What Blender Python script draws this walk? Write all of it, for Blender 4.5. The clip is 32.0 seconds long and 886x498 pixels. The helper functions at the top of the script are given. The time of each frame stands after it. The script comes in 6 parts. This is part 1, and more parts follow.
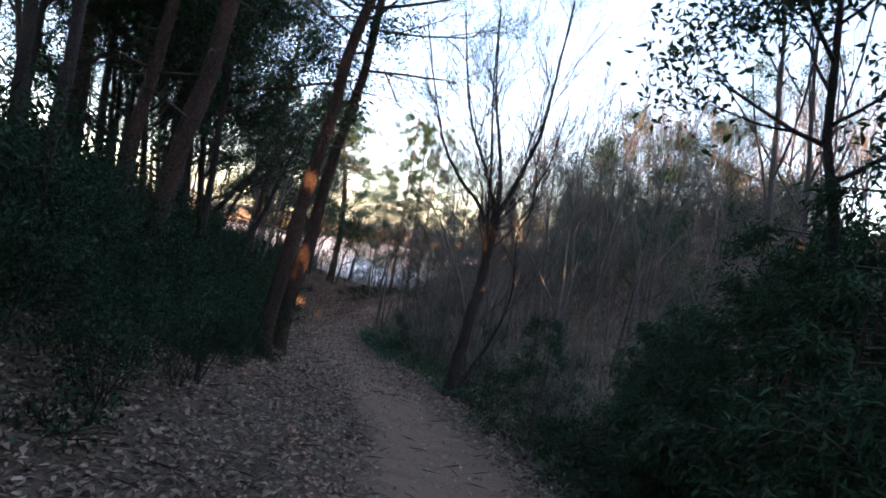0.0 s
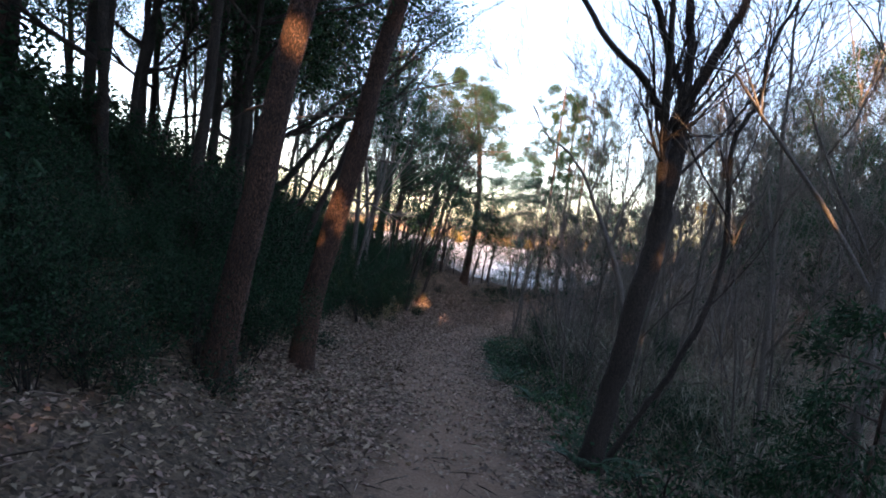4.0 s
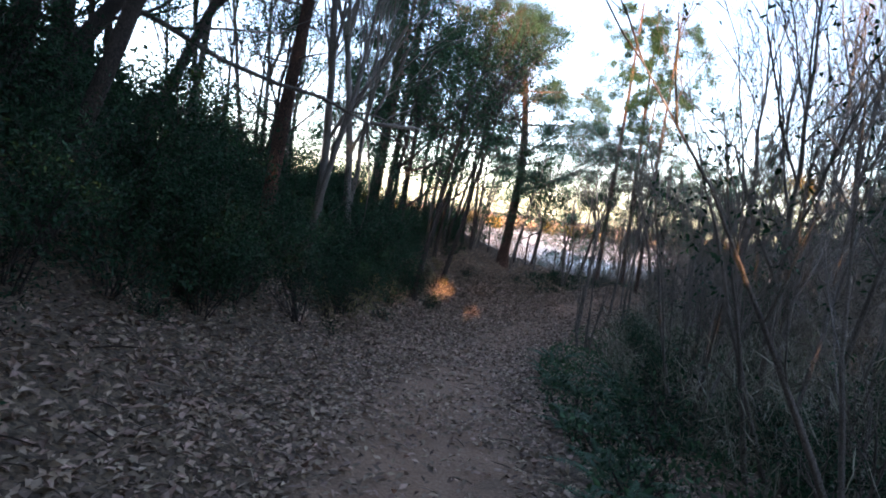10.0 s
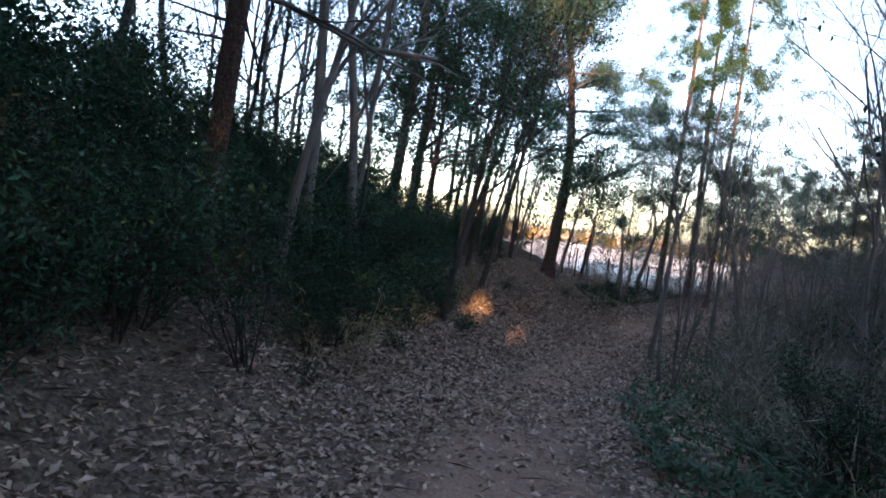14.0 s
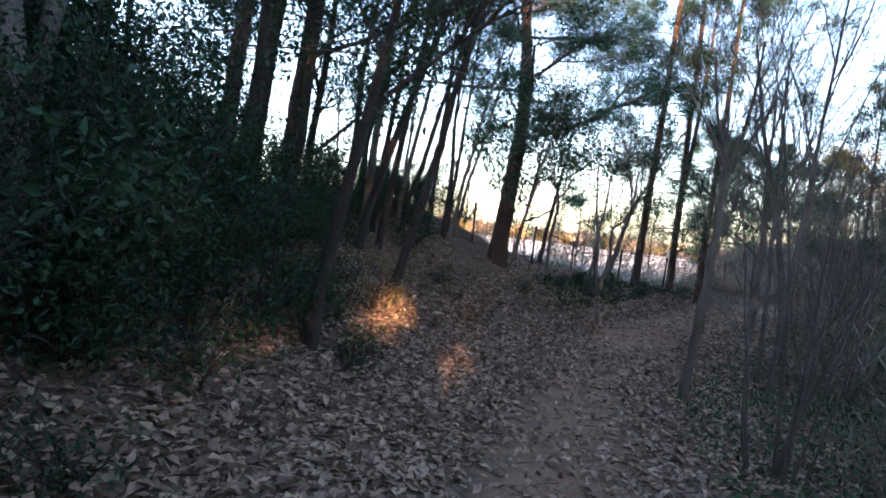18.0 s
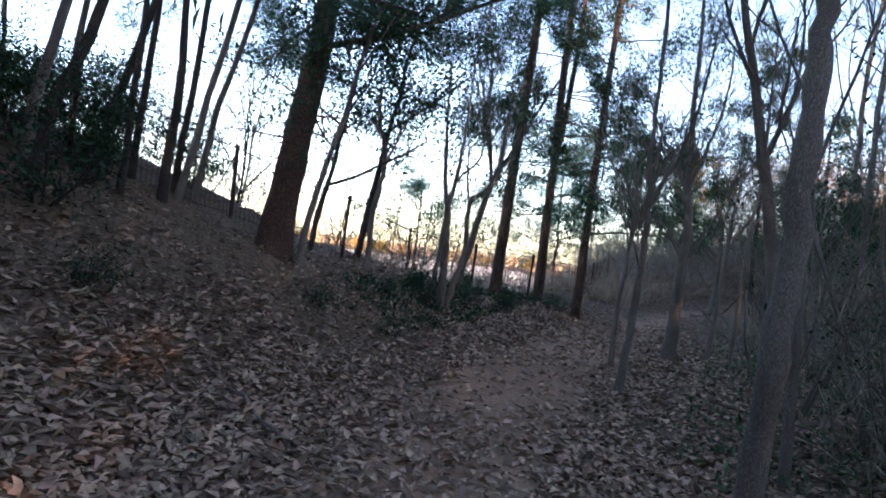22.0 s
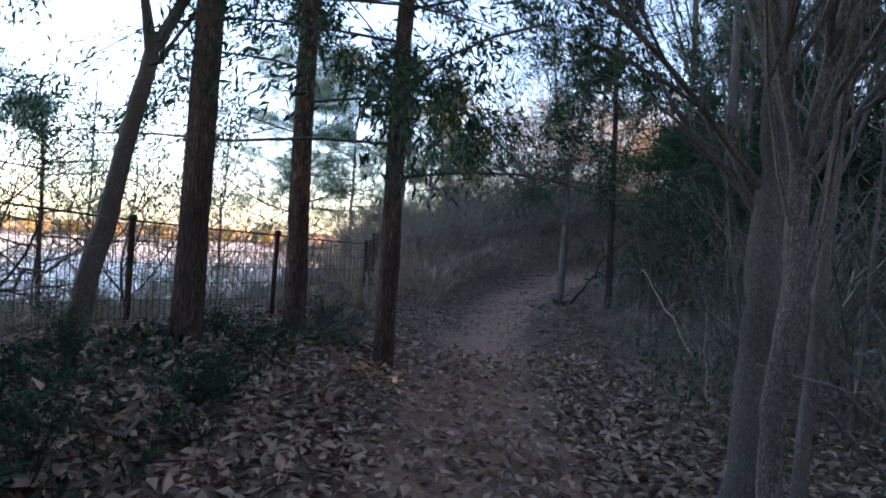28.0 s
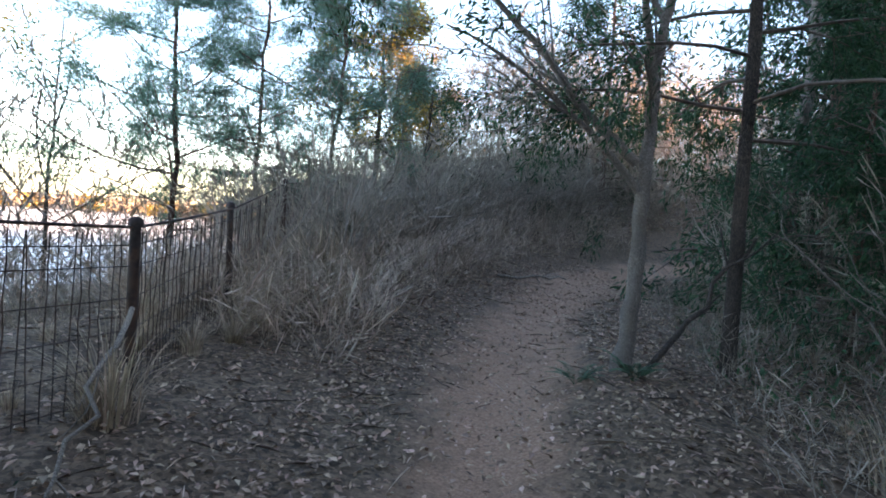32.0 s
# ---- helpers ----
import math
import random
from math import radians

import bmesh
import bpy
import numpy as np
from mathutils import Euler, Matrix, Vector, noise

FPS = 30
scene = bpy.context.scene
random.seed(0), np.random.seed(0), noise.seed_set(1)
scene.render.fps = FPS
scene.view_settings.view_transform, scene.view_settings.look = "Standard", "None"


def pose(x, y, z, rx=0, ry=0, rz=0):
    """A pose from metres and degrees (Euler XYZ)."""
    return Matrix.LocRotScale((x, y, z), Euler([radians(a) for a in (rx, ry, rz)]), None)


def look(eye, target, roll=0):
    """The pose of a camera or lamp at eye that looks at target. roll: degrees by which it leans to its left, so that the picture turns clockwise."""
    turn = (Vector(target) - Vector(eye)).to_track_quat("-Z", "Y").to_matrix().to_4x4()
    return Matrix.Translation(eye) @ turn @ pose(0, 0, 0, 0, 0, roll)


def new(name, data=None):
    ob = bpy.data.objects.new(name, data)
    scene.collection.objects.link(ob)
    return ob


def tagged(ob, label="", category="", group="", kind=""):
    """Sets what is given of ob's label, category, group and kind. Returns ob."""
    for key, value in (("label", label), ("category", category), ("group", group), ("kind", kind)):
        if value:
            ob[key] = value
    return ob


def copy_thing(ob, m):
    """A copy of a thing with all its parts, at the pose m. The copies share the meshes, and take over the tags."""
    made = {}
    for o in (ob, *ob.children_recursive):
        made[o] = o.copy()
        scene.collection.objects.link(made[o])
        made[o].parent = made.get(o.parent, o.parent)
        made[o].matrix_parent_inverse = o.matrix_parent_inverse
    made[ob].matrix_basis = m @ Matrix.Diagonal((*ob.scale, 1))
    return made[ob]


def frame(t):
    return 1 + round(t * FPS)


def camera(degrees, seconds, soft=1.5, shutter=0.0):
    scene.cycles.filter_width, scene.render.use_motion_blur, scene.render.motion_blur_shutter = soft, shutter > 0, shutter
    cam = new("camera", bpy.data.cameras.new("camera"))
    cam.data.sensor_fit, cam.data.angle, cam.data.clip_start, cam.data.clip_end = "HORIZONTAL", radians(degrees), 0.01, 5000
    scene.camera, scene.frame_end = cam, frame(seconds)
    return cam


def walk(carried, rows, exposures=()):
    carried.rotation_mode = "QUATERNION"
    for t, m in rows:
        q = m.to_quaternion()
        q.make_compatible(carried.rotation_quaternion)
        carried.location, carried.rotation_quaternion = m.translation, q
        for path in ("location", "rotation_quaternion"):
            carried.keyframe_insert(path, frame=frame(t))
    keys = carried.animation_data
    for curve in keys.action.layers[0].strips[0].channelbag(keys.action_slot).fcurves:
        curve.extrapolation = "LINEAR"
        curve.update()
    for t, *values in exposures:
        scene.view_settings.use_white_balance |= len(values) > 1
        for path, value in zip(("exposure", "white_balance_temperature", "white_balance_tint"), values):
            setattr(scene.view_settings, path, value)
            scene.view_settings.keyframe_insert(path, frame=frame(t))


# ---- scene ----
EXPOSURES = [(0.0, 2.25, 6900, 24), (6.0, 2.32, 6700, 22), (13.0, 2.5, 6600, 21), (17.0, 2.5, 6500, 20), (19.5, 2.92, 6500, 18), (21.5, 2.75, 6500, 19), (23.5, 1.65, 6400, 24), (26.0, 1.68, 6500, 24), (29.0, 2.6, 6600, 21), (32.0, 2.95, 6800, 17)]
cam = camera(74.8, 32.0, 1.8)
# seconds, place, yaw, pitch, roll
PATH = [
    (0.0, 0.219, 0.289, 1.320, 0.15, -2.38, 8.49),
    (0.5, 0.356, 1.025, 1.179, 3.26, -4.01, 8.24),
    (1.0, 0.577, 1.785, 1.058, 7.14, -5.18, 7.72),
    (1.5, 0.665, 2.508, 0.952, 10.41, -5.32, 7.74),
    (2.0, 0.761, 3.254, 0.867, 11.39, -4.95, 7.38),
    (2.5, 0.734, 3.961, 0.749, 12.27, -4.80, 7.21),
    (3.0, 0.665, 4.702, 0.608, 12.79, -4.53, 6.53),
    (3.5, 0.646, 5.417, 0.447, 13.93, -4.08, 6.28),
    (5.5, 0.280, 8.066, -0.104, 20.80, -2.10, 7.06),
    (6.0, 0.126, 8.720, -0.227, 21.34, -3.33, 5.89),
    (6.5, 0.033, 9.427, -0.345, 20.99, -3.17, 6.37),
    (7.0, -0.148, 10.087, -0.387, 20.95, -4.09, 5.48),
    (7.5, -0.375, 10.778, -0.486, 21.54, -4.13, 5.52),
    (8.0, -0.616, 11.398, -0.600, 22.81, -3.91, 6.10),
    (8.5, -0.860, 12.145, -0.657, 23.74, -3.73, 7.31),
    (9.0, -1.034, 12.914, -0.804, 24.19, -3.10, 7.67),
    (9.5, -1.191, 13.543, -0.915, 23.02, -1.87, 8.48),
    (10.0, -1.229, 14.091, -0.987, 19.23, -5.04, 7.25),
    (10.5, -1.147, 14.426, -1.049, 15.25, -8.96, 5.47),
    (11.0, -1.276, 14.576, -1.091, 15.10, -9.29, 5.99),
    (11.5, -1.535, 14.849, -1.126, 18.38, -4.88, 8.11),
    (12.0, -1.666, 15.258, -1.159, 19.42, -4.28, 8.06),
    (12.5, -1.862, 15.761, -1.232, 20.64, -4.86, 7.43),
    (13.0, -2.076, 16.274, -1.312, 21.83, -5.00, 7.57),
    (13.5, -2.311, 16.791, -1.398, 22.88, -5.24, 6.69),
    (14.0, -2.490, 17.439, -1.485, 22.50, -4.10, 6.33),
    (14.5, -2.673, 18.162, -1.611, 21.64, -3.45, 6.81),
    (16.5, -3.611, 21.142, -2.026, 18.01, -2.01, 6.10),
    (17.0, -3.851, 21.964, -2.154, 17.10, -2.79, 5.98),
    (17.5, -4.013, 22.833, -2.238, 16.27, -3.57, 6.79),
    (18.0, -4.244, 23.605, -2.341, 15.76, -3.73, 6.45),
    (18.5, -4.304, 24.392, -2.454, 14.78, -3.31, 5.68),
    (19.0, -4.480, 25.174, -2.591, 13.30, -3.03, 5.82),
    (19.5, -4.533, 26.140, -2.729, 10.39, -2.38, 5.64),
    (20.0, -4.596, 26.956, -2.841, 6.99, -1.38, 4.44),
    (20.5, -4.654, 27.738, -2.938, 4.33, -0.74, 4.56),
    (21.0, -4.593, 28.492, -3.007, 2.56, -1.16, 4.50),
    (21.5, -4.488, 29.200, -3.031, 1.43, -0.81, 5.87),
    (22.0, -4.448, 29.900, -3.065, 0.46, -0.49, 7.32),
    (22.5, -4.396, 30.602, -3.113, -0.32, 0.62, 8.47),
    (23.0, -4.428, 31.381, -3.188, -0.79, 1.91, 7.79),
    (23.5, -4.484, 32.095, -3.251, -1.21, 1.50, 4.73),
    (24.0, -4.568, 32.741, -3.280, -2.77, 0.27, 3.79),
    (24.5, -4.543, 33.391, -3.273, -4.98, -0.55, 2.72),
    (25.0, -4.565, 34.076, -3.282, -8.96, 0.47, 2.12),
    (25.5, -4.535, 34.699, -3.288, -13.70, 1.30, 0.96),
    (26.0, -4.320, 35.433, -3.309, -17.90, 1.19, 2.11),
    (26.5, -4.169, 35.983, -3.332, -20.72, 1.13, 2.06),
    (28.5, -3.109, 37.890, -2.934, -26.51, -1.75, 4.06),
    (29.0, -2.729, 38.562, -2.937, -27.65, -1.56, 4.23),
    (29.5, -2.351, 39.211, -2.971, -27.95, -1.41, 4.08),
    (30.0, -1.956, 39.871, -2.992, -28.08, -1.47, 4.13),
    (30.5, -1.679, 40.529, -3.010, -28.36, -1.48, 4.39),
    (31.0, -1.326, 41.197, -2.995, -28.53, -1.81, 4.55),
    (31.5, -1.056, 41.853, -3.022, -28.43, -2.35, 4.57),
    (32.0, -0.712, 42.511, -3.006, -29.43, -3.06, 4.63),
]
walk(cam, [(t, pose(x, y, z, 90 + pitch, 0, yaw) @ pose(0, 0, 0, 0, 0, roll)) for t, x, y, z, yaw, pitch, roll in PATH], EXPOSURES)

# ---------- light ----------
SUN_ELEV, SUN_AZ = 13.0, 158.0
world = bpy.data.worlds.new("world")
scene.world = world
world.use_nodes = True
_wn = world.node_tree.nodes
_sky = _wn.new("ShaderNodeTexSky")
_sky.sky_type = "NISHITA"
_sky.sun_disc = False
_sky.sun_elevation, _sky.sun_rotation = radians(SUN_ELEV), radians(SUN_AZ)
_sky.air_density, _sky.dust_density, _sky.ozone_density = 0.9, 0.6, 1.2
world.node_tree.links.new(_sky.outputs[0], _wn["Background"].inputs[0])
_wn["Background"].inputs[1].default_value = 0.15
_sl = bpy.data.lights.new("sun", "SUN")
_sl.energy, _sl.angle, _sl.color = 4.5, radians(0.45), (1.0, 0.58, 0.27)
sun = new("sun", _sl)
_sd = Vector((math.sin(radians(SUN_AZ)) * math.cos(radians(SUN_ELEV)), math.cos(radians(SUN_AZ)) * math.cos(radians(SUN_ELEV)), math.sin(radians(SUN_ELEV))))
sun.matrix_world = look(_sd * 60, (0, 0, 0))


# ---------- materials ----------
def nodes_of(name):
    m = bpy.data.materials.new(name)
    m.use_nodes = True
    return m, m.node_tree.nodes, m.node_tree.links


def surface(name, low, high, scale=8.0, stretch=(1, 1, 1), rough=0.85, bump=0.3, sheen=0.35, third=None, third_scale=1.2, third_amount=0.5, random_by=None, spread=0.35, dist=0.02, translucent=0.0):
    """A two-scale mottled surface between two colours, with wear in a third one, relief, and variation from piece to piece."""
    m, n, k = nodes_of(name)
    b = n["Principled BSDF"]
    co = n.new("ShaderNodeTexCoord")
    mp = n.new("ShaderNodeMapping")
    mp.inputs["Scale"].default_value = stretch
    k.new(co.outputs["Object"], mp.inputs["Vector"])
    fine = n.new("ShaderNodeTexNoise")
    fine.inputs["Scale"].default_value, fine.inputs["Detail"].default_value, fine.inputs["Roughness"].default_value = scale, 5, 0.65
    k.new(mp.outputs[0], fine.inputs["Vector"])
    ramp = n.new("ShaderNodeValToRGB")
    ramp.color_ramp.elements[0].position, ramp.color_ramp.elements[1].position = 0.32, 0.7
    ramp.color_ramp.elements[0].color, ramp.color_ramp.elements[1].color = (*low, 1), (*high, 1)
    k.new(fine.outputs["Fac"], ramp.inputs[0])
    colour = ramp.outputs[0]
    if third:
        wide = n.new("ShaderNodeTexNoise")
        wide.inputs["Scale"].default_value, wide.inputs["Detail"].default_value = third_scale, 3
        k.new(co.outputs["Object"], wide.inputs["Vector"])
        r2 = n.new("ShaderNodeMapRange")
        r2.inputs["From Min"].default_value, r2.inputs["From Max"].default_value, r2.inputs["To Max"].default_value = 0.45, 0.68, third_amount
        k.new(wide.outputs["Fac"], r2.inputs["Value"])
        mix = n.new("ShaderNodeMix")
        mix.data_type = "RGBA"
        k.new(r2.outputs[0], mix.inputs[0])
        k.new(colour, mix.inputs[6])
        mix.inputs[7].default_value = (*third, 1)
        colour = mix.outputs[2]
    if random_by:
        if random_by == "island":
            src = n.new("ShaderNodeNewGeometry").outputs["Random Per Island"]
        else:
            src = n.new("ShaderNodeObjectInfo").outputs["Random"]
        hsv = n.new("ShaderNodeHueSaturation")
        mr = n.new("ShaderNodeMapRange")
        mr.inputs["To Min"].default_value, mr.inputs["To Max"].default_value = 1 - spread, 1 + spread
        k.new(src, mr.inputs["Value"])
        k.new(mr.outputs[0], hsv.inputs["Value"])
        mh = n.new("ShaderNodeMapRange")
        mh.inputs["To Min"].default_value, mh.inputs["To Max"].default_value = 0.48, 0.52
        wob = n.new("ShaderNodeMath")
        wob.operation = "FRACT"
        mul = n.new("ShaderNodeMath")
        mul.operation = "MULTIPLY"
        mul.inputs[1].default_value = 7.31
        k.new(src, mul.inputs[0])
        k.new(mul.outputs[0], wob.inputs[0])
        k.new(wob.outputs[0], mh.inputs["Value"])
        k.new(mh.outputs[0], hsv.inputs["Hue"])
        k.new(colour, hsv.inputs["Color"])
        colour = hsv.outputs[0]
    k.new(colour, b.inputs["Base Color"])
    b.inputs["Roughness"].default_value = rough
    b.inputs["Specular IOR Level"].default_value = sheen
    if bump:
        bp = n.new("ShaderNodeBump")
        bp.inputs["Strength"].default_value, bp.inputs["Distance"].default_value = bump, dist
        k.new(fine.outputs["Fac"], bp.inputs["Height"])
        k.new(bp.outputs[0], b.inputs["Normal"])
    if translucent:
        tr = n.new("ShaderNodeBsdfTranslucent")
        k.new(colour, tr.inputs["Color"])
        ms = n.new("ShaderNodeMixShader")
        ms.inputs[0].default_value = translucent
        k.new(b.outputs[0], ms.inputs[1])
        k.new(tr.outputs[0], ms.inputs[2])
        k.new(ms.outputs[0], n["Material Output"].inputs["Surface"])
    return m


def bark(name, low, high, crack, scale, stretch, bump=0.9, random_by=None):
    """Bark: ridged plates or fibres along the trunk, with dark cracks."""
    m, n, k = nodes_of(name)
    b = n["Principled BSDF"]
    co = n.new("ShaderNodeTexCoord")
    mp = n.new("ShaderNodeMapping")
    mp.inputs["Scale"].default_value = stretch
    k.new(co.outputs["Object"], mp.inputs["Vector"])
    warp = n.new("ShaderNodeTexNoise")
    warp.inputs["Scale"].default_value, warp.inputs["Detail"].default_value = scale * 0.6, 3
    k.new(mp.outputs[0], warp.inputs["Vector"])
    add = n.new("ShaderNodeVectorMath")
    add.operation = "MULTIPLY_ADD"
    add.inputs[1].default_value = (0.22, 0.22, 0.22)
    k.new(warp.outputs["Color"], add.inputs[0])
    k.new(mp.outputs[0], add.inputs[2])
    vor = n.new("ShaderNodeTexVoronoi")
    vor.feature = "DISTANCE_TO_EDGE"
    vor.inputs["Scale"].default_value = scale
    k.new(add.outputs[0], vor.inputs["Vector"])
    rmp = n.new("ShaderNodeMapRange")
    rmp.inputs["From Max"].default_value = 0.22
    k.new(vor.outputs["Distance"], rmp.inputs["Value"])
    fine = n.new("ShaderNodeTexNoise")
    fine.inputs["Scale"].default_value, fine.inputs["Detail"].default_value = scale * 3, 6
    k.new(mp.outputs[0], fine.inputs["Vector"])
    ramp = n.new("ShaderNodeValToRGB")
    ramp.color_ramp.elements[0].position, ramp.color_ramp.elements[1].position = 0.3, 0.72
    ramp.color_ramp.elements[0].color, ramp.color_ramp.elements[1].color = (*low, 1), (*high, 1)
    k.new(fine.outputs["Fac"], ramp.inputs[0])
    mix = n.new("ShaderNodeMix")
    mix.data_type = "RGBA"
    mix.inputs[6].default_value = (*crack, 1)
    k.new(rmp.outputs[0], mix.inputs[0])
    k.new(ramp.outputs[0], mix.inputs[7])
    wide = n.new("ShaderNodeTexNoise")
    wide.inputs["Scale"].default_value = 1.3
    k.new(co.outputs["Object"], wide.inputs["Vector"])
    hs = n.new("ShaderNodeHueSaturation")
    mr = n.new("ShaderNodeMapRange")
    mr.inputs["From Min"].default_value, mr.inputs["From Max"].default_value = 0.3, 0.7
    mr.inputs["To Min"].default_value, mr.inputs["To Max"].default_value = 0.65, 1.3
    k.new(wide.outputs["Fac"], mr.inputs["Value"])
    k.new(mr.outputs[0], hs.inputs["Value"])
    k.new(mix.outputs[2], hs.inputs["Color"])
    k.new(hs.outputs[0], b.inputs["Base Color"])
    hsum = n.new("ShaderNodeMath")
    hsum.operation = "MULTIPLY_ADD"
    hsum.inputs[1].default_value = 0.35
    k.new(fine.outputs["Fac"], hsum.inputs[0])
    k.new(rmp.outputs[0], hsum.inputs[2])
    bp = n.new("ShaderNodeBump")
    bp.inputs["Strength"].default_value, bp.inputs["Distance"].default_value = bump, 0.03
    k.new(hsum.outputs[0], bp.inputs["Height"])
    k.new(bp.outputs[0], b.inputs["Normal"])
    b.inputs["Roughness"].default_value = 0.9
    return m


def ground_material():
    """Trodden sandy earth on the trail, mouldering leaf litter beside it."""
    m, n, k = nodes_of("forest_floor")
    b = n["Principled BSDF"]
    co = n.new("ShaderNodeTexCoord")
    at = n.new("ShaderNodeAttribute")
    at.attribute_name = "trodden"

    def noise_at(scale, detail):
        t = n.new("ShaderNodeTexNoise")
        t.inputs["Scale"].default_value, t.inputs["Detail"].default_value, t.inputs["Roughness"].default_value = scale, detail, 0.65
        k.new(co.outputs["Object"], t.inputs["Vector"])
        return t.outputs["Fac"]

    def ramp_of(fac, lo, hi, a=0.3, z=0.7):
        r = n.new("ShaderNodeValToRGB")
        r.color_ramp.elements[0].position, r.color_ramp.elements[1].position = a, z
        r.color_ramp.elements[0].color, r.color_ramp.elements[1].color = (*lo, 1), (*hi, 1)
        k.new(fac, r.inputs[0])
        return r.outputs[0]

    def blend(fac, a, z):
        x = n.new("ShaderNodeMix")
        x.data_type = "RGBA"
        k.new(fac, x.inputs[0])
        k.new(a, x.inputs[6])
        k.new(z, x.inputs[7])
        return x.outputs[2]

    grit, mid, wide, patch = noise_at(42, 6), noise_at(5.5, 5), noise_at(0.55, 3), noise_at(2.6, 7)
    earth = blend(patch, ramp_of(grit, (0.15, 0.088, 0.055), (0.4, 0.25, 0.163)), ramp_of(grit, (0.2, 0.12, 0.076), (0.48, 0.305, 0.198)))
    litter = blend(mid, ramp_of(grit, (0.045, 0.029, 0.02), (0.17, 0.108, 0.07)), ramp_of(grit, (0.065, 0.042, 0.029), (0.24, 0.16, 0.108)))
    mossy = blend(wide, litter, ramp_of(mid, (0.05, 0.038, 0.02), (0.12, 0.09, 0.052)))
    edge = n.new("ShaderNodeMath")
    edge.operation = "MULTIPLY_ADD"
    edge.inputs[1].default_value = 1.9
    k.new(patch, edge.inputs[0])
    k.new(at.outputs["Fac"], edge.inputs[2])
    sharp = n.new("ShaderNodeMapRange")
    sharp.inputs["From Min"].default_value, sharp.inputs["From Max"].default_value = 1.12, 1.85
    k.new(edge.outputs[0], sharp.inputs["Value"])
    # crumbs of bark, twig and broken leaf
    crumb = n.new("ShaderNodeTexVoronoi")
    crumb.inputs["Scale"].default_value, crumb.inputs["Randomness"].default_value = 34, 1.0
    k.new(co.outputs["Object"], crumb.inputs["Vector"])
    shade = n.new("ShaderNodeSeparateColor")
    k.new(crumb.outputs["Color"], shade.inputs[0])
    bits = n.new("ShaderNodeMapRange")
    bits.inputs["To Min"].default_value, bits.inputs["To Max"].default_value = 0.35, 1.75
    k.new(shade.outputs[0], bits.inputs["Value"])
    speck = n.new("ShaderNodeHueSaturation")
    k.new(bits.outputs[0], speck.inputs["Value"])
    k.new(mossy, speck.inputs["Color"])
    k.new(blend(sharp.outputs[0], speck.outputs[0], earth), b.inputs["Base Color"])
    b.inputs["Roughness"].default_value = 0.93
    hsum = n.new("ShaderNodeMath")
    hsum.operation = "MULTIPLY_ADD"
    hsum.inputs[1].default_value = 0.4
    k.new(grit, hsum.inputs[0])
    k.new(mid, hsum.inputs[2])
    bp = n.new("ShaderNodeBump")
    bp.inputs["Strength"].default_value, bp.inputs["Distance"].default_value = 0.7, 0.05
    k.new(hsum.outputs[0], bp.inputs["Height"])
    k.new(bp.outputs[0], b.inputs["Normal"])
    return m


M_GROUND = ground_material()
M_PINE = bark("pine_bark", (0.094, 0.049, 0.034), (0.263, 0.140, 0.090), (0.035, 0.022, 0.017), 30, (1, 1, 0.35), 0.9)
M_CEDAR = bark("cedar_bark", (0.150, 0.091, 0.066), (0.338, 0.220, 0.162), (0.05, 0.033, 0.025), 34, (1, 1, 0.09))
M_GREY = bark("grey_bark", (0.15, 0.132, 0.11), (0.36, 0.315, 0.265), (0.09, 0.078, 0.066), 48, (1, 1, 0.35), 0.45)
M_DARK = bark("dark_bark", (0.056, 0.044, 0.036), (0.163, 0.128, 0.102), (0.022, 0.018, 0.015), 42, (1, 1, 0.3), 0.7)
M_PALE = bark("pale_bark", (0.200, 0.171, 0.138), (0.450, 0.390, 0.324), (0.12, 0.105, 0.087), 46, (1, 1, 0.35), 0.45)
M_TWIG = surface("twig", (0.07, 0.055, 0.045), (0.19, 0.15, 0.12), 20, bump=0)
M_NEEDLE = surface("needle", (0.028, 0.078, 0.05), (0.08, 0.175, 0.115), 3, bump=0, rough=0.6, random_by="island", spread=0.4, translucent=0.35)
M_YELLOW = surface("autumn_leaf", (0.2, 0.15, 0.03), (0.42, 0.3, 0.06), 3, bump=0, rough=0.6, random_by="island", spread=0.35, translucent=0.35)
M_CEDARLEAF = surface("cedar_leaf", (0.016, 0.051, 0.025), (0.048, 0.128, 0.056), 3, bump=0, rough=0.65, random_by="island", spread=0.4, translucent=0.2)
M_LEAF = surface("broad_leaf", (0.013, 0.042, 0.017), (0.04, 0.11, 0.042), 3, bump=0, rough=0.45, sheen=0.3, random_by="island", spread=0.45, translucent=0.25)
M_SHRUB = surface("shrub_leaf", (0.011, 0.04, 0.019), (0.034, 0.094, 0.042), 4, bump=0, rough=0.55, sheen=0.25, random_by="island", spread=0.5, translucent=0.2)
M_DRYLEAF = surface("dry_leaf", (0.2, 0.13, 0.09), (0.5, 0.37, 0.27), 9, bump=0, rough=0.7, random_by="island", spread=0.65, translucent=0.15)
M_FERN = surface("fern_leaf", (0.025, 0.07, 0.035), (0.07, 0.15, 0.075), 4, bump=0, rough=0.55, random_by="island", spread=0.35, translucent=0.25)
M_STRAW = surface("straw", (0.3, 0.225, 0.15), (0.52, 0.42, 0.3), 6, bump=0, rough=0.8, random_by="island", spread=0.45, translucent=0.2)
M_BROWNBRUSH = surface("bare_brush", (0.2, 0.172, 0.138), (0.44, 0.385, 0.315), 4, bump=0, rough=0.9, random_by="island", spread=0.4)
M_GREYBRUSH = surface("grey_brush", (0.19, 0.185, 0.135), (0.4, 0.375, 0.28), 4, bump=0, rough=0.9, random_by="island", spread=0.4)
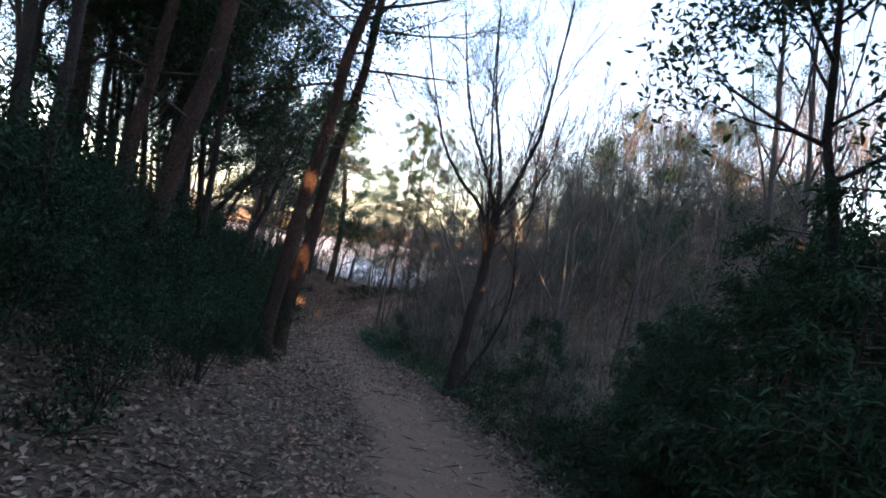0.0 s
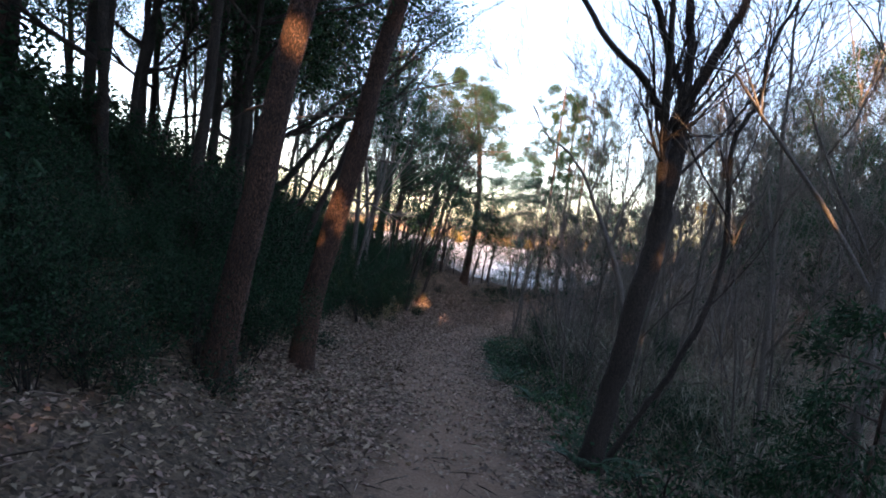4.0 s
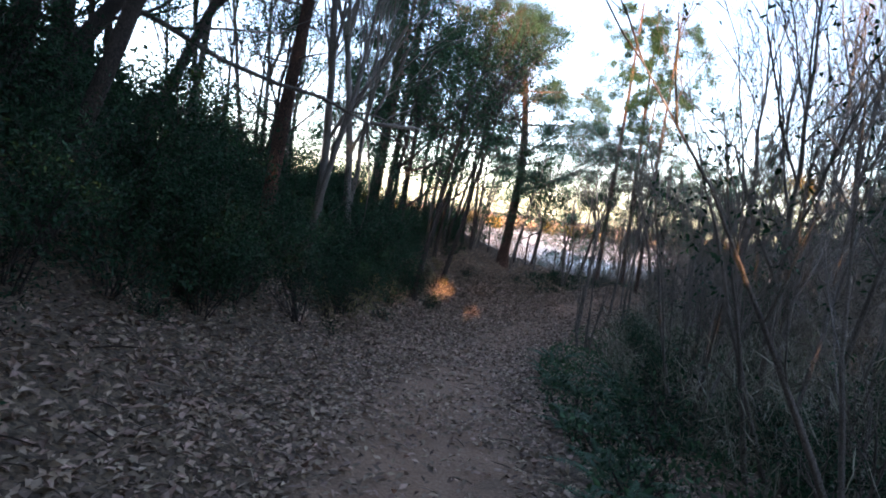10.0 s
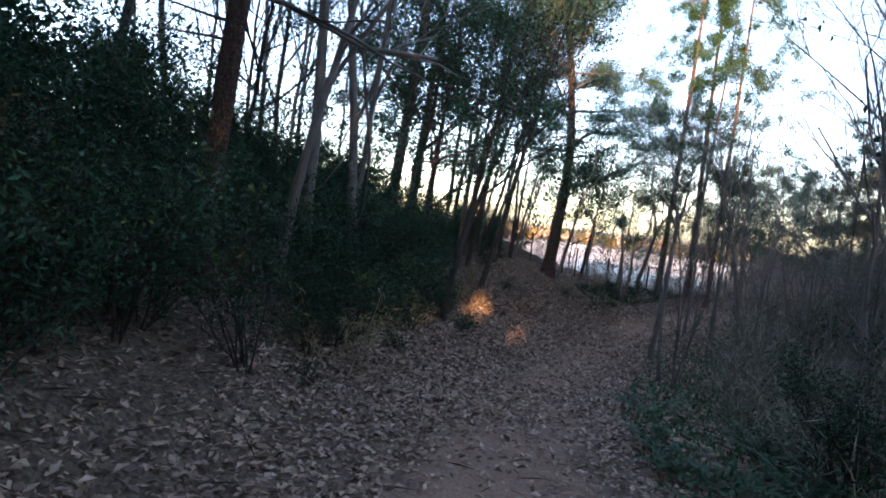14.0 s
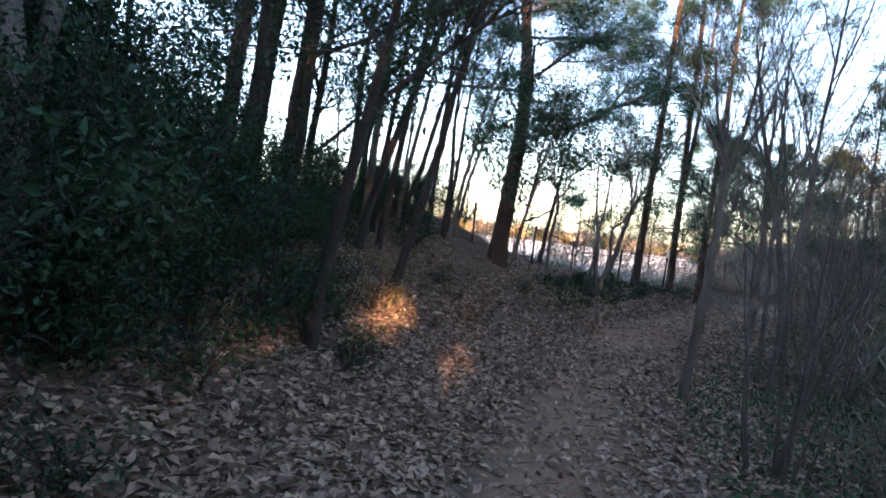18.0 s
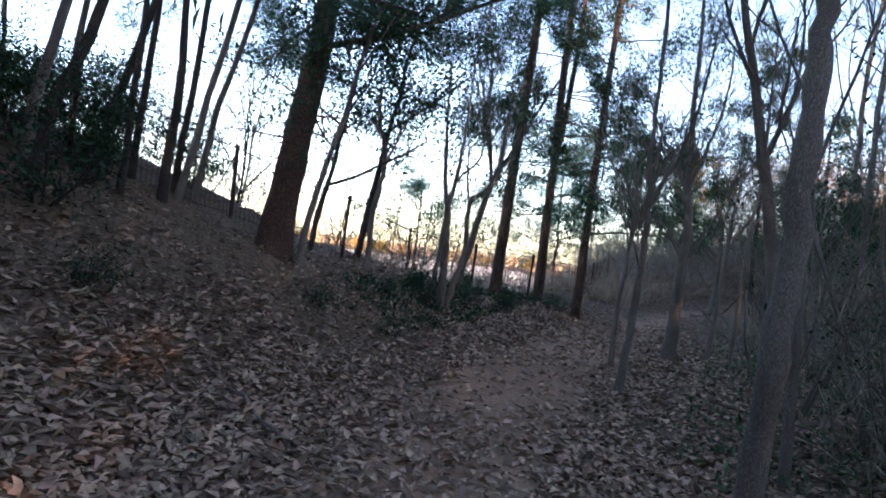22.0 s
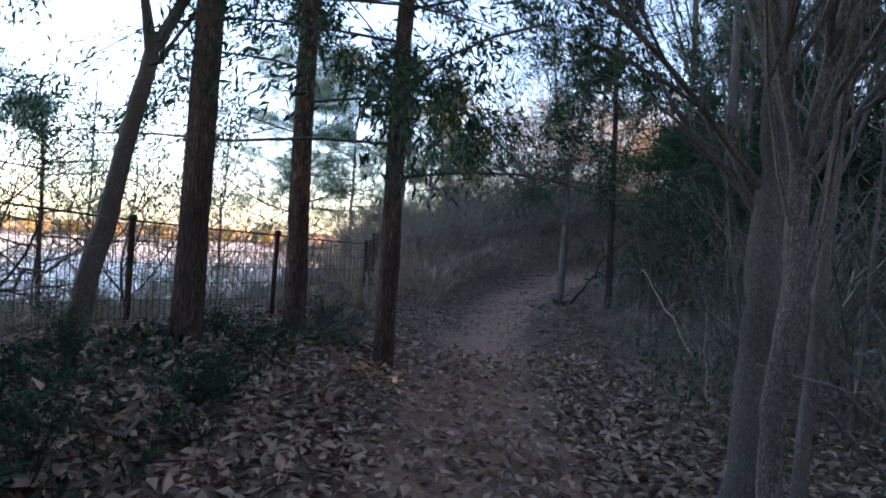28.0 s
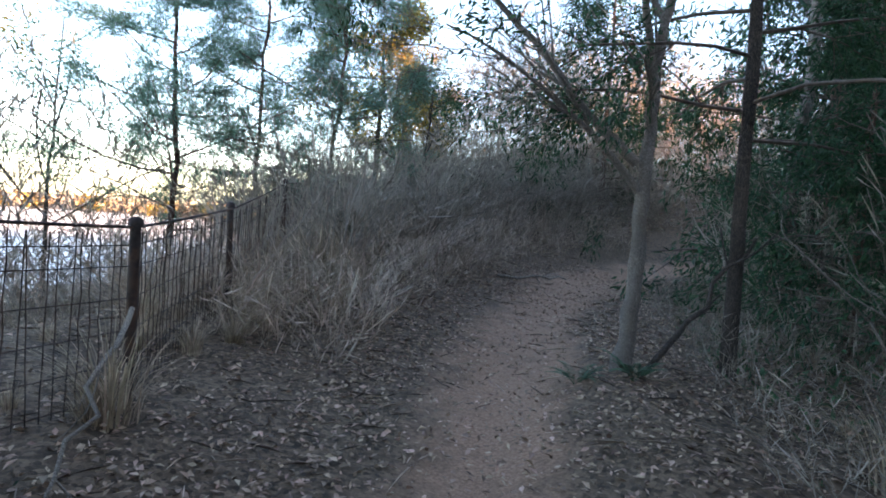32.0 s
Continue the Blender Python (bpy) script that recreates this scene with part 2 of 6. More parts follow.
M_HERB = surface("herb_leaf", (0.030, 0.081, 0.036), (0.091, 0.189, 0.084), 4, bump=0, rough=0.6, random_by="island", spread=0.45, translucent=0.25)
M_DRYBRUSH = surface("dry_brush", (0.348, 0.275, 0.210), (0.667, 0.536, 0.420), 4, bump=0, rough=0.9, random_by="island", spread=0.45)
M_YOUNGPINE = surface("young_needle", (0.09, 0.19, 0.135), (0.2, 0.34, 0.25), 3, bump=0, rough=0.6, random_by="island", spread=0.4, translucent=0.5)
M_SASA = surface("bamboo_leaf", (0.14, 0.13, 0.06), (0.42, 0.33, 0.17), 7, bump=0, rough=0.55, random_by="island", spread=0.4, translucent=0.25)
M_RUST = surface("rusty_iron", (0.02, 0.017, 0.016), (0.06, 0.045, 0.04), 30, bump=0.3, rough=0.7, third=(0.16, 0.075, 0.04), third_scale=7, third_amount=0.6)
M_LOG = bark("weathered_log", (0.13, 0.1, 0.08), (0.3, 0.25, 0.2), (0.05, 0.04, 0.03), 16, (1, 1, 0.12), 0.7)
M_LOT = surface("pale_gravel", (0.62, 0.58, 0.53), (0.78, 0.74, 0.68), 1.2, bump=0.2, rough=0.9, third=(0.5, 0.46, 0.4), third_scale=0.08, third_amount=0.6)


# ---------- mesh helpers ----------
def mesh_of(name, verts, faces, material, smooth=False):
    """A mesh from arrays; faces is one array, or several with 3 or 4 corners each."""
    groups = [f for f in (faces if isinstance(faces, (list, tuple)) else [faces]) if len(f)]
    me = bpy.data.meshes.new(name)
    verts = np.asarray(verts, dtype=np.float32)
    me.vertices.add(len(verts))
    me.vertices.foreach_set("co", verts.ravel())
    loops = np.concatenate([np.asarray(f, dtype=np.int32).ravel() for f in groups])
    sizes = np.concatenate([np.full(len(f), np.asarray(f).shape[1], dtype=np.int32) for f in groups])
    me.loops.add(len(loops))
    me.loops.foreach_set("vertex_index", loops)
    me.polygons.add(len(sizes))
    me.polygons.foreach_set("loop_start", np.concatenate([[0], np.cumsum(sizes)[:-1]]).astype(np.int32))
    me.polygons.foreach_set("loop_total", sizes)
    if smooth:
        me.polygons.foreach_set("use_smooth", np.ones(len(sizes), dtype=bool))
    me.update(calc_edges=True)
    me.validate()
    if material:
        me.materials.append(material)
    return me


def thing(name, x, y, z, label, category, group="", kind="", rz=0.0):
    ob = new(name)
    ob.empty_display_size = 0.2
    ob.matrix_world = pose(x, y, z, 0, 0, rz)
    return tagged(ob, label, category, group, kind)


def child(name, me, parent, label=""):
    ob = new(name, me)
    ob.parent = parent
    if label:
        ob["label"] = label
    return ob


def tubes(lines):
    """Tapered tubes along polylines; each line is (points, radii, sides)."""
    vs, fs, base = [], [], 0
    for pts, rad, sides in lines:
        p = np.asarray(pts, float)
        r = np.asarray(rad, float)
        d = np.gradient(p, axis=0)
        d /= np.linalg.norm(d, axis=1)[:, None] + 1e-9
        ref = np.array([1.0, 0.0, 0.0]) if abs(d[0, 0]) < 0.8 else np.array([0.0, 1.0, 0.0])
        u = np.cross(d, ref)
        u /= np.linalg.norm(u, axis=1)[:, None] + 1e-9
        w = np.cross(d, u)
        a = np.arange(sides) * 2 * math.pi / sides
        ring = p[:, None] + r[:, None, None] * (np.cos(a)[None, :, None] * u[:, None] + np.sin(a)[None, :, None] * w[:, None])
        vs.append(ring.reshape(-1, 3))
        n = len(p)
        i, j = np.meshgrid(np.arange(n - 1), np.arange(sides), indexing="ij")
        q = np.stack([i * sides + j, i * sides + (j + 1) % sides, (i + 1) * sides + (j + 1) % sides, (i + 1) * sides + j], -1).reshape(-1, 4)
        fs.append(q + base)
        base += n * sides
    return np.concatenate(vs), np.concatenate(fs)


def blades(centres, along, side, length, width, fold=0.25):
    """Leaves: pointed, folded rhombs of two triangles each, from arrays."""
    along = along / (np.linalg.norm(along, axis=1)[:, None] + 1e-9)
    side = np.cross(along, side)
    side /= np.linalg.norm(side, axis=1)[:, None] + 1e-9
    up = np.cross(side, along)
    L, W = np.reshape(length, (-1, 1)), np.reshape(width, (-1, 1))
    tip, mid = centres + along * L, centres + along * L * 0.45 - up * L * 0.0
    v = np.stack([centres, mid + side * W / 2 + up * W * fold, tip - up * L * 0.08, mid - side * W / 2 + up * W * fold], 1)
    n = len(centres)
    b = 4 * np.arange(n)[:, None]
    return v.reshape(-1, 3), np.concatenate([b + [0, 1, 2], b + [0, 2, 3]])


def unit(rng, n):
    v = rng.normal(size=(n, 3))
    return v / np.linalg.norm(v, axis=1)[:, None]


# ---------- the lie of the land ----------
TRAIL = np.array([
    (-3.98, -11.71, 1.87), (-1.78, -5.71, 1.07), (0.22, 0.29, -0.2), (0.72, 3.25, -0.65), (0.67, 5.4, -1.07), (0.26, 8.08, -1.63), (-0.37, 10.73, -2),
    (-1.17, 14, -2.5), (-2.02, 16.28, -2.83), (-2.6, 18.2, -3.14), (-3.44, 21.13, -3.54), (-4.25, 25.21, -4.12), (-4.44, 28.45, -4.52), (-4.31, 31.35, -4.7),
    (-4.33, 34.1, -4.78), (-3.85, 36.01, -4.72), (-2.75, 37.91, -4.54), (-1.81, 39.91, -4.51), (-0.64, 42.52, -4.48), (1.36, 45.46, -4.43), (3.9, 48.44, -4.28),
    (7.16, 50.98, -4.08), (11.34, 52.17, -3.88), (16.84, 52.53, -3.68), (23.45, 52.23, -3.38), (30.13, 51.34, -2.98)])
# Height of the land over the trail, by station along the trail and offset from it.
OFF_LEFT = np.array([0.0, 1.0, 2.0, 3.2, 4.8, 7.0, 10.0, 15.0, 30.0, 60.0])
LAND_LEFT = {
    -12: (0, 0.03, 0.2, 0.6, 1.5, 2.8, 4.2, 6.0, 9.0, 9.0),
    0: (0, 0.02, 0.12, 0.4, 1.0, 2.2, 3.6, 5.5, 9.0, 9.0),
    9: (0, 0.05, 0.4, 0.95, 1.8, 3.0, 4.2, 5.0, 5.0, 3.0),
    16: (0, 0.06, 0.4, 1.05, 2.15, 3.5, 4.7, 5.3, 4.0, 1.0),
    22: (0, 0.03, 0.24, 0.95, 2.2, 3.6, 4.7, 4.4, 1.5, -2.0),
    27: (0, 0.03, 0.23, 0.85, 1.95, 3.2, 3.8, 2.6, -1.5, -3.0),
    32: (0, 0.04, 0.24, 0.78, 1.65, 2.5, 2.6, 1.0, -2.4, -3.0),
    36: (0, 0.08, 0.38, 0.98, 1.95, 2.75, 2.2, -0.2, -2.6, -3.0),
    39.5: (0, 0.1, 0.36, 0.84, 1.22, 1.1, 0.1, -1.6, -3.0, -3.0),
    42.5: (0, 0.15, 0.42, 0.57, 0.14, -0.6, -1.7, -2.5, -3.0, -3.0),
    45: (0, 0.1, 0.28, 0.38, -0.2, -1.1, -2.2, -2.7, -3.0, -3.0),
    48.5: (0, 0.04, 0.2, 0.4, -0.1, -1.1, -2.1, -2.7, -3.0, -3.0),
    52: (0, 0.1, 0.42, 0.7, 0.52, -0.2, -1.2, -2.4, -3.0, -3.0),
    57: (0, 0.18, 0.7, 1.25, 1.4, 0.5, -0.8, -2.2, -3.0, -3.0),
    62: (0, 0.2, 0.8, 1.6, 2.3, 2.6, 2.9, 3.0, 3.0, 2.0)}
OFF_RIGHT = np.array([0.0, 1.0, 2.0, 3.2, 5.0, 8.0, 13.0, 22.0, 35.0, 60.0])
LAND_RIGHT = {
    -12: (0, 0.0, -0.6, -1.4, -2.2, -2.8, -3.2, -3.0, -1.0, 3.0),
    0: (0, -0.06, -0.8, -1.5, -2.2, -2.8, -3.2, -2.6, -0.5, 4.0),
    9: (0, -0.03, -0.2, -0.5, -1.0, -1.4, -1.8, -1.2, 1.0, 5.5),
    19: (0, 0.0, -0.06, -0.15, -0.3, -0.4, -0.3, 0.8, 3.5, 8.0),
    28: (0, 0.0, 0.0, 0.05, 0.1, 0.4, 1.2, 3.2, 7.0, 12.0),
    38: (0, 0.0, 0.04, 0.1, 0.3, 1.0, 2.6, 6.0, 11.0, 16.0),
    44.5: (0, 0.02, 0.07, 0.15, 0.4, 1.2, 2.9, 6.2, 11.0, 16.0),
    48.5: (0, 0.29, 0.2, 0.28, 0.55, 1.4, 3.1, 6.4, 11.0, 16.0),
    53: (0, 0.06, 0.14, 0.24, 0.5, 1.4, 3.2, 6.5, 11.0, 16.0)}


def _dense_trail():
    seg = np.linalg.norm(np.diff(TRAIL[:, :2], axis=0), axis=1)
    s = np.concatenate([[0], np.cumsum(seg)])
    s -= s[2]
    at = np.arange(s[0], s[-1], 0.2)
    p = np.stack([np.interp(at, s, TRAIL[:, n]) for n in range(3)], 1)
    k = np.ones(9) / 9
    for _ in range(3):
        q = np.pad(p, ((4, 4), (0, 0)), mode="edge")
        q[:4] = p[0] + (p[1] - p[0]) * np.arange(-4, 0)[:, None]
        q[-4:] = p[-1] + (p[-1] - p[-2]) * np.arange(1, 5)[:, None]
        p = np.stack([np.convolve(q[:, n], k, "valid") for n in range(3)], 1)
    return at, p


TRAIL_S, TRAIL_P = _dense_trail()
_tan = np.gradient(TRAIL_P[:, :2], axis=0)
_tan /= np.linalg.norm(_tan, axis=1)[:, None]


def on_trail(x, y):
    """Station along the trail, offset from it (right is positive) and the trail's height, for arrays of places."""
    x, y = np.atleast_1d(np.asarray(x, float)), np.atleast_1d(np.asarray(y, float))
    near = np.empty(len(x), int)
    for a in range(0, len(x), 4000):
        dx = x[a:a + 4000, None] - TRAIL_P[None, :, 0]
        dy = y[a:a + 4000, None] - TRAIL_P[None, :, 1]
        near[a:a + 4000] = np.argmin(dx * dx + dy * dy, 1)
    dx, dy = x - TRAIL_P[near, 0], y - TRAIL_P[near, 1]
    off = np.hypot(dx, dy) * np.sign(dx * _tan[near, 1] - dy * _tan[near, 0])
    return TRAIL_S[near], off, TRAIL_P[near, 2]


def at_station(s, d):
    """The place at a station and offset."""
    x, y = np.interp(s, TRAIL_S, TRAIL_P[:, 0]), np.interp(s, TRAIL_S, TRAIL_P[:, 1])
    tx, ty = np.interp(s, TRAIL_S, _tan[:, 0]), np.interp(s, TRAIL_S, _tan[:, 1])
    return x + d * ty, y - d * tx


def _table(offs, rows, s, d):
    keys = np.array(sorted(rows), float)
    grid = np.array([rows[k] for k in sorted(rows)], float)
    i = np.clip(np.searchsorted(keys, s) - 1, 0, len(keys) - 2)
    f = np.clip((s - keys[i]) / (keys[i + 1] - keys[i]), 0, 1)
    f = f * f * (3 - 2 * f)
    j = np.clip(np.searchsorted(offs, d) - 1, 0, len(offs) - 2)
    g = np.clip((d - offs[j]) / (offs[j + 1] - offs[j]), 0, 1)
    lo = grid[i, j] * (1 - g) + grid[i, j + 1] * g
    hi = grid[i + 1, j] * (1 - g) + grid[i + 1, j + 1] * g
    return lo * (1 - f) + hi * f


def _waves(x, y):
    """A rolling unevenness from a few crossed waves."""
    return (0.5 * np.sin(1.31 * x + 0.7 * y + 1.0) * np.sin(0.9 * y - 0.55 * x + 2.1) + 0.3 * np.sin(2.9 * x - 1.7 * y + 0.4) * np.sin(2.3 * y + 1.1 * x)
            + 0.2 * np.sin(6.1 * x + 2.2 * y) * np.sin(5.3 * y - 3.1 * x + 1.7))


# unseen hill added to hold off the sun: x, y, depth, height
SHADE_HILL = (30.0, -62.0, 24.0, 17.0)


def land(x, y):
    """Height of the ground at arrays of places."""
    x, y = np.atleast_1d(np.asarray(x, float)), np.atleast_1d(np.asarray(y, float))
    s, d, z = on_trail(x, y)
    h = np.where(d < 0, _table(OFF_LEFT, LAND_LEFT, s, -d), _table(OFF_RIGHT, LAND_RIGHT, s, d))
    rough = np.clip((np.abs(d) - 0.5) / 2.5, 0.12, 1.0)
    out = z + h + 0.09 * rough * _waves(x, y)
    # an unseen hill added behind the start to block the low sun, with a notch that lets it through
    out = out - 22.0 * np.exp(-(((x - 29.0) / 11.0) ** 2) - ((y + 60) / 26.0) ** 2)
    out = out + SHADE_HILL[3] * np.exp(-(((x - SHADE_HILL[0]) / 70) ** 2) - ((y - SHADE_HILL[1]) / SHADE_HILL[2]) ** 2)
    # level gravel lot below the bank, beyond the fence
    far = np.clip((np.hypot(x - 4, y - 22) - 48) / 14, 0, 1) * (d < 0)
    return out * (1 - far) + (-7.5) * far


def axis_steps(lo, hi, fine, reach, grow):
    """Grid lines: even between lo and hi, widening outwards as far as reach."""
    mid = list(np.arange(lo, hi + 1e-6, fine))
    step, a, z = fine, lo, hi
    left, right = [], []
    while a > -reach:
        step *= grow
        a -= step
        z += step
        left.append(a)
        right.append(z)
    return np.array(left[::-1] + mid + right)


def build_ground():
    gx, gy = axis_steps(-10.5, 8.5, 0.14, 420, 1.09), axis_steps(-2.0, 53.0, 0.16, 420, 1.09)
    X, Y = np.meshgrid(gx, gy, indexing="ij")
    x, y = X.ravel(), Y.ravel()
    z = land(x, y)
    s, d, _ = on_trail(x, y)
    lumps = 0.5 * np.sin(9.7 * x + 3.1 * y) * np.sin(8.3 * y - 4.7 * x + 0.6) + 0.5 * np.sin(17.3 * x - 6.1 * y + 1.2) * np.sin(15.1 * y + 7.9 * x)
    z = z + lumps * (0.008 + 0.022 * np.clip(np.abs(d) - 0.7, 0, 1))
    z -= 0.05 * np.exp(-(d / 0.45) ** 2)
    n, m = len(gx), len(gy)
    i, j = np.meshgrid(np.arange(n - 1), np.arange(m - 1), indexing="ij")
    q = np.stack([i * m + j, (i + 1) * m + j, (i + 1) * m + j + 1, i * m + j + 1], -1).reshape(-1, 4)
    me = mesh_of("ground", np.stack([x, y, z], 1), q, M_GROUND, True)
    width = (0.74 + 0.14 * np.sin(0.35 * s + 0.5) + 0.1 * np.sin(1.3 * s)) * np.interp(s, (38, 43), (1.0, 0.8))
    worn = 1 - np.clip((np.abs(d) - width * 0.4) / (width * 1.3), 0, 1)
    attr = me.attributes.new("trodden", "FLOAT", "POINT")
    attr.data.foreach_set("value", worn.astype(np.float32))
    ob = new("ground", me)
    return tagged(ob, "sloping forest floor with a trodden sandy trail and leaf litter", "ground", kind="structure")


build_ground()


# ---------- trees ----------
def bent(rng, base, direction, length, steps, wobble, rise=0.0):
    """A wandering line from base; rise bends it upwards (or down) along its way."""
    d = np.asarray(direction, float)
    d = d / np.linalg.norm(d)
    p = [np.asarray(base, float)]
    for _ in range(steps):
        d = d + rng.normal(size=3) * wobble
        d[2] += rise / steps
        d /= np.linalg.norm(d)
        p.append(p[-1] + d * length / steps)
    return np.array(p)


def fork(rng, out, base, direction, length, radius, level, split=(2, 3), shrink=0.68, angle=0.55, wobble=0.09, rise=0.25, tips=None, steps=5, side_from=0.3, thinnest=0.004):
    """Branches that branch again; adds tubes to out, by level, and the twig ends to tips."""
    line = bent(rng, base, direction, length, steps, wobble, rise)
    r = np.linspace(radius, max(radius * 0.55, thinnest * 0.7), len(line))
    out.append((line, r, 6 if radius > 0.03 else (4 if radius > 0.012 else 3)))
    if tips is not None and level <= 1:
        tips.extend((line[k], line[k] - line[k - 1]) for k in range(2, len(line)))
    if level == 0:
        return
    for _ in range(rng.integers(split[0], split[1] + 1)):
        k = rng.integers(max(1, int(side_from * steps)), steps + 1)
        d = line[k] - line[k - 1]
        d = d / np.linalg.norm(d)
        away = np.cross(d, rng.normal(size=3))
        away /= np.linalg.norm(away) + 1e-9
        turn = angle * rng.uniform(0.6, 1.4)
        fork(rng, out, line[k], d * math.cos(turn) + away * math.sin(turn), length * shrink * rng.uniform(0.75, 1.15), max(r[k] * 0.66, thinnest), level - 1, split, shrink, angle, wobble * 1.15, rise, tips, steps, side_from, thinnest)


def trunk_line(rng, lean, height, steps=12, wobble=0.02, curve=(0, 0)):
    """A trunk from the origin: lean is metres sideways for each metre up, curve bends it further up."""
    h = np.linspace(0, height, steps + 1)
    u = h / height
    x = lean[0] * h + curve[0] * height * u * u
    y = lean[1] * h + curve[1] * height * u * u
    n = np.cumsum(rng.normal(size=(steps + 1, 2)) * wobble, 0)
    n -= n[0]
    return np.stack([x + n[:, 0], y + n[:, 1], h - 0.25 * (h == 0)], 1)


def trunk_mesh(name, line, radius, material, sides=12, top=0.35, flare=1.5, seed=1):
    n = 3 * (len(line) - 1) + 1
    t = np.linspace(0, len(line) - 1, n)
    p = np.stack([np.interp(t, np.arange(len(line)), line[:, c]) for c in range(3)], 1)
    h = p[:, 2] - p[0, 2]
    r = radius * (1 - (1 - top) * h / h[-1]) + radius * (flare - 1) * np.exp(-h / (radius * 1.7))
    v, f = tubes([(p, r, sides)])
    rng = np.random.default_rng(seed)
    ring = np.repeat(p, sides, 0)
    bump = 1 + 0.05 * rng.normal(size=len(v)) + 0.06 * np.sin(np.tile(np.arange(sides), n) * 3 * 2 * math.pi / sides + rng.uniform(0, 6))
    return mesh_of(name, ring + (v - ring) * bump[:, None], f, material, True)


def along_line(line, u):
    t = u * (len(line) - 1)
    return np.array([np.interp(t, np.arange(len(line)), line[:, c]) for c in range(3)])


def sprays(rng, tips, count, spread, length, width, droop=0.0, follow=0.6, flat=1.0):
    """Leaves round the twig ends."""
    at = np.array([p for p, _ in tips])
    way = np.array([d for _, d in tips])
    way /= np.linalg.norm(way, axis=1)[:, None] + 1e-9
    k = rng.integers(0, len(at), count)
    off = rng.normal(size=(count, 3)) * spread
    off[:, 2] *= flat
    c = at[k] + off
    d = way[k] * follow + unit(rng, count)
    d[:, 2] -= droop
    return blades(c, d, unit(rng, count) + [0, 0, 0.6], length * rng.uniform(0.6, 1.3, count), width * rng.uniform(0.6, 1.3, count))


def branchwork(ob, lines, material):
    """All the fine branches of one tree, past counting."""
    v, f = tubes(lines)
    return tagged(child("branchwork", mesh_of("branchwork", v, f, material, True), ob), kind="stuff")


def crown_of(ob, v, f, material, name="crown"):
    return tagged(child(name, mesh_of(name, v, f, material), ob), kind="stuff")


def pine_tree(x, y, lean=(0, 0), height=11.0, radius=0.2, crown_from=0.5, tufts=5000, seed=1, label="", stubs=8, curve=(0, 0), z=None, material=None, reach=2.6, leaf=None, loose=0.38):
    rng = np.random.default_rng(seed)
    ob = thing("pine_tree", x, y, (land(x, y)[0] if z is None else z) - 0.03, label or "tall red pine with plated bark and a thin high crown", "tree", "pines of the wood")
    line = trunk_line(rng, lean, height, 14, 0.035, curve)
    child("trunk", trunk_mesh("trunk", line, radius, material or M_PINE, 14, 0.3, 1.45, seed), ob)
    out, tips = [], []
    for _ in range(stubs):
        u = rng.uniform(0.4 * crown_from, crown_from)
        a = rng.uniform(0, 6.3)
        out.append((bent(rng, along_line(line, u), (math.cos(a), math.sin(a), 0.1), rng.uniform(0.3, 1.3), 4, 0.1, -0.1), np.linspace(0.02, 0.006, 5), 4))
    for n in range(26):
        u = crown_from + (1 - crown_from) * (n + rng.uniform(0, 1)) / 26
        a = n * 2.4 + rng.uniform(-0.5, 0.5)
        ln = reach * (1.15 - 0.8 * (u - crown_from) / (1 - crown_from)) * rng.uniform(0.6, 1.2)
        fork(rng, out, along_line(line, u), (math.cos(a), math.sin(a), 0.12), ln, radius * 0.22 * (1.2 - u) + 0.012, 2, (3, 5), 0.55, 0.75, 0.1, 0.2, tips, 4)
    branchwork(ob, out, M_TWIG)
    v, f = sprays(rng, tips, tufts * 3, loose * 0.5, 0.15, 0.011, -0.15, 0.9, 0.4)
    crown_of(ob, v, f, leaf or M_NEEDLE)
    return ob


def cedar_tree(x, y, lean=(0, 0), height=12.0, radius=0.14, crown_from=0.32, leaves=8000, seed=1, label="", reach=1.7, z=None, material=None, group="cedars by the fence", blade=(0.13, 0.032), twin=0.0):
    rng = np.random.default_rng(seed)
    ob = thing("cedar_tree", x, y, (land(x, y)[0] if z is None else z) - 0.03, label or "straight cedar with fibrous brown bark and drooping dark sprays", "tree", group)
    line = trunk_line(rng, lean, height, 12, 0.012)
    child("trunk", trunk_mesh("trunk", line, radius, material or M_CEDAR, 14, 0.3, 1.35, seed), ob)
    if twin:
        second = trunk_line(rng, (0.05, 0.02), height * (0.9 - twin), 9, 0.012) + along_line(line, twin)
        child("trunk", trunk_mesh("trunk", second, radius * 0.62, material or M_CEDAR, 10, 0.3, 1.1, seed + 1), ob)
    out, tips = [], []
    for n in range(34):
        u = crown_from + (0.98 - crown_from) * (n + rng.uniform(0, 1)) / 34
        a = n * 2.4 + rng.uniform(-0.5, 0.5)
        ln = reach * (1.1 - 0.8 * (u - crown_from) / (1 - crown_from)) * rng.uniform(0.6, 1.25)
        fork(rng, out, along_line(line, u), (math.cos(a), math.sin(a), 0.15), ln, 0.018, 2, (2, 4), 0.55, 0.6, 0.08, -0.25, tips, 4)
    branchwork(ob, out, M_TWIG)
    v, f = sprays(rng, tips, leaves, 0.1, blade[0], blade[1], 0.45, 0.9)
    crown_of(ob, v, f, M_CEDARLEAF)
    return ob


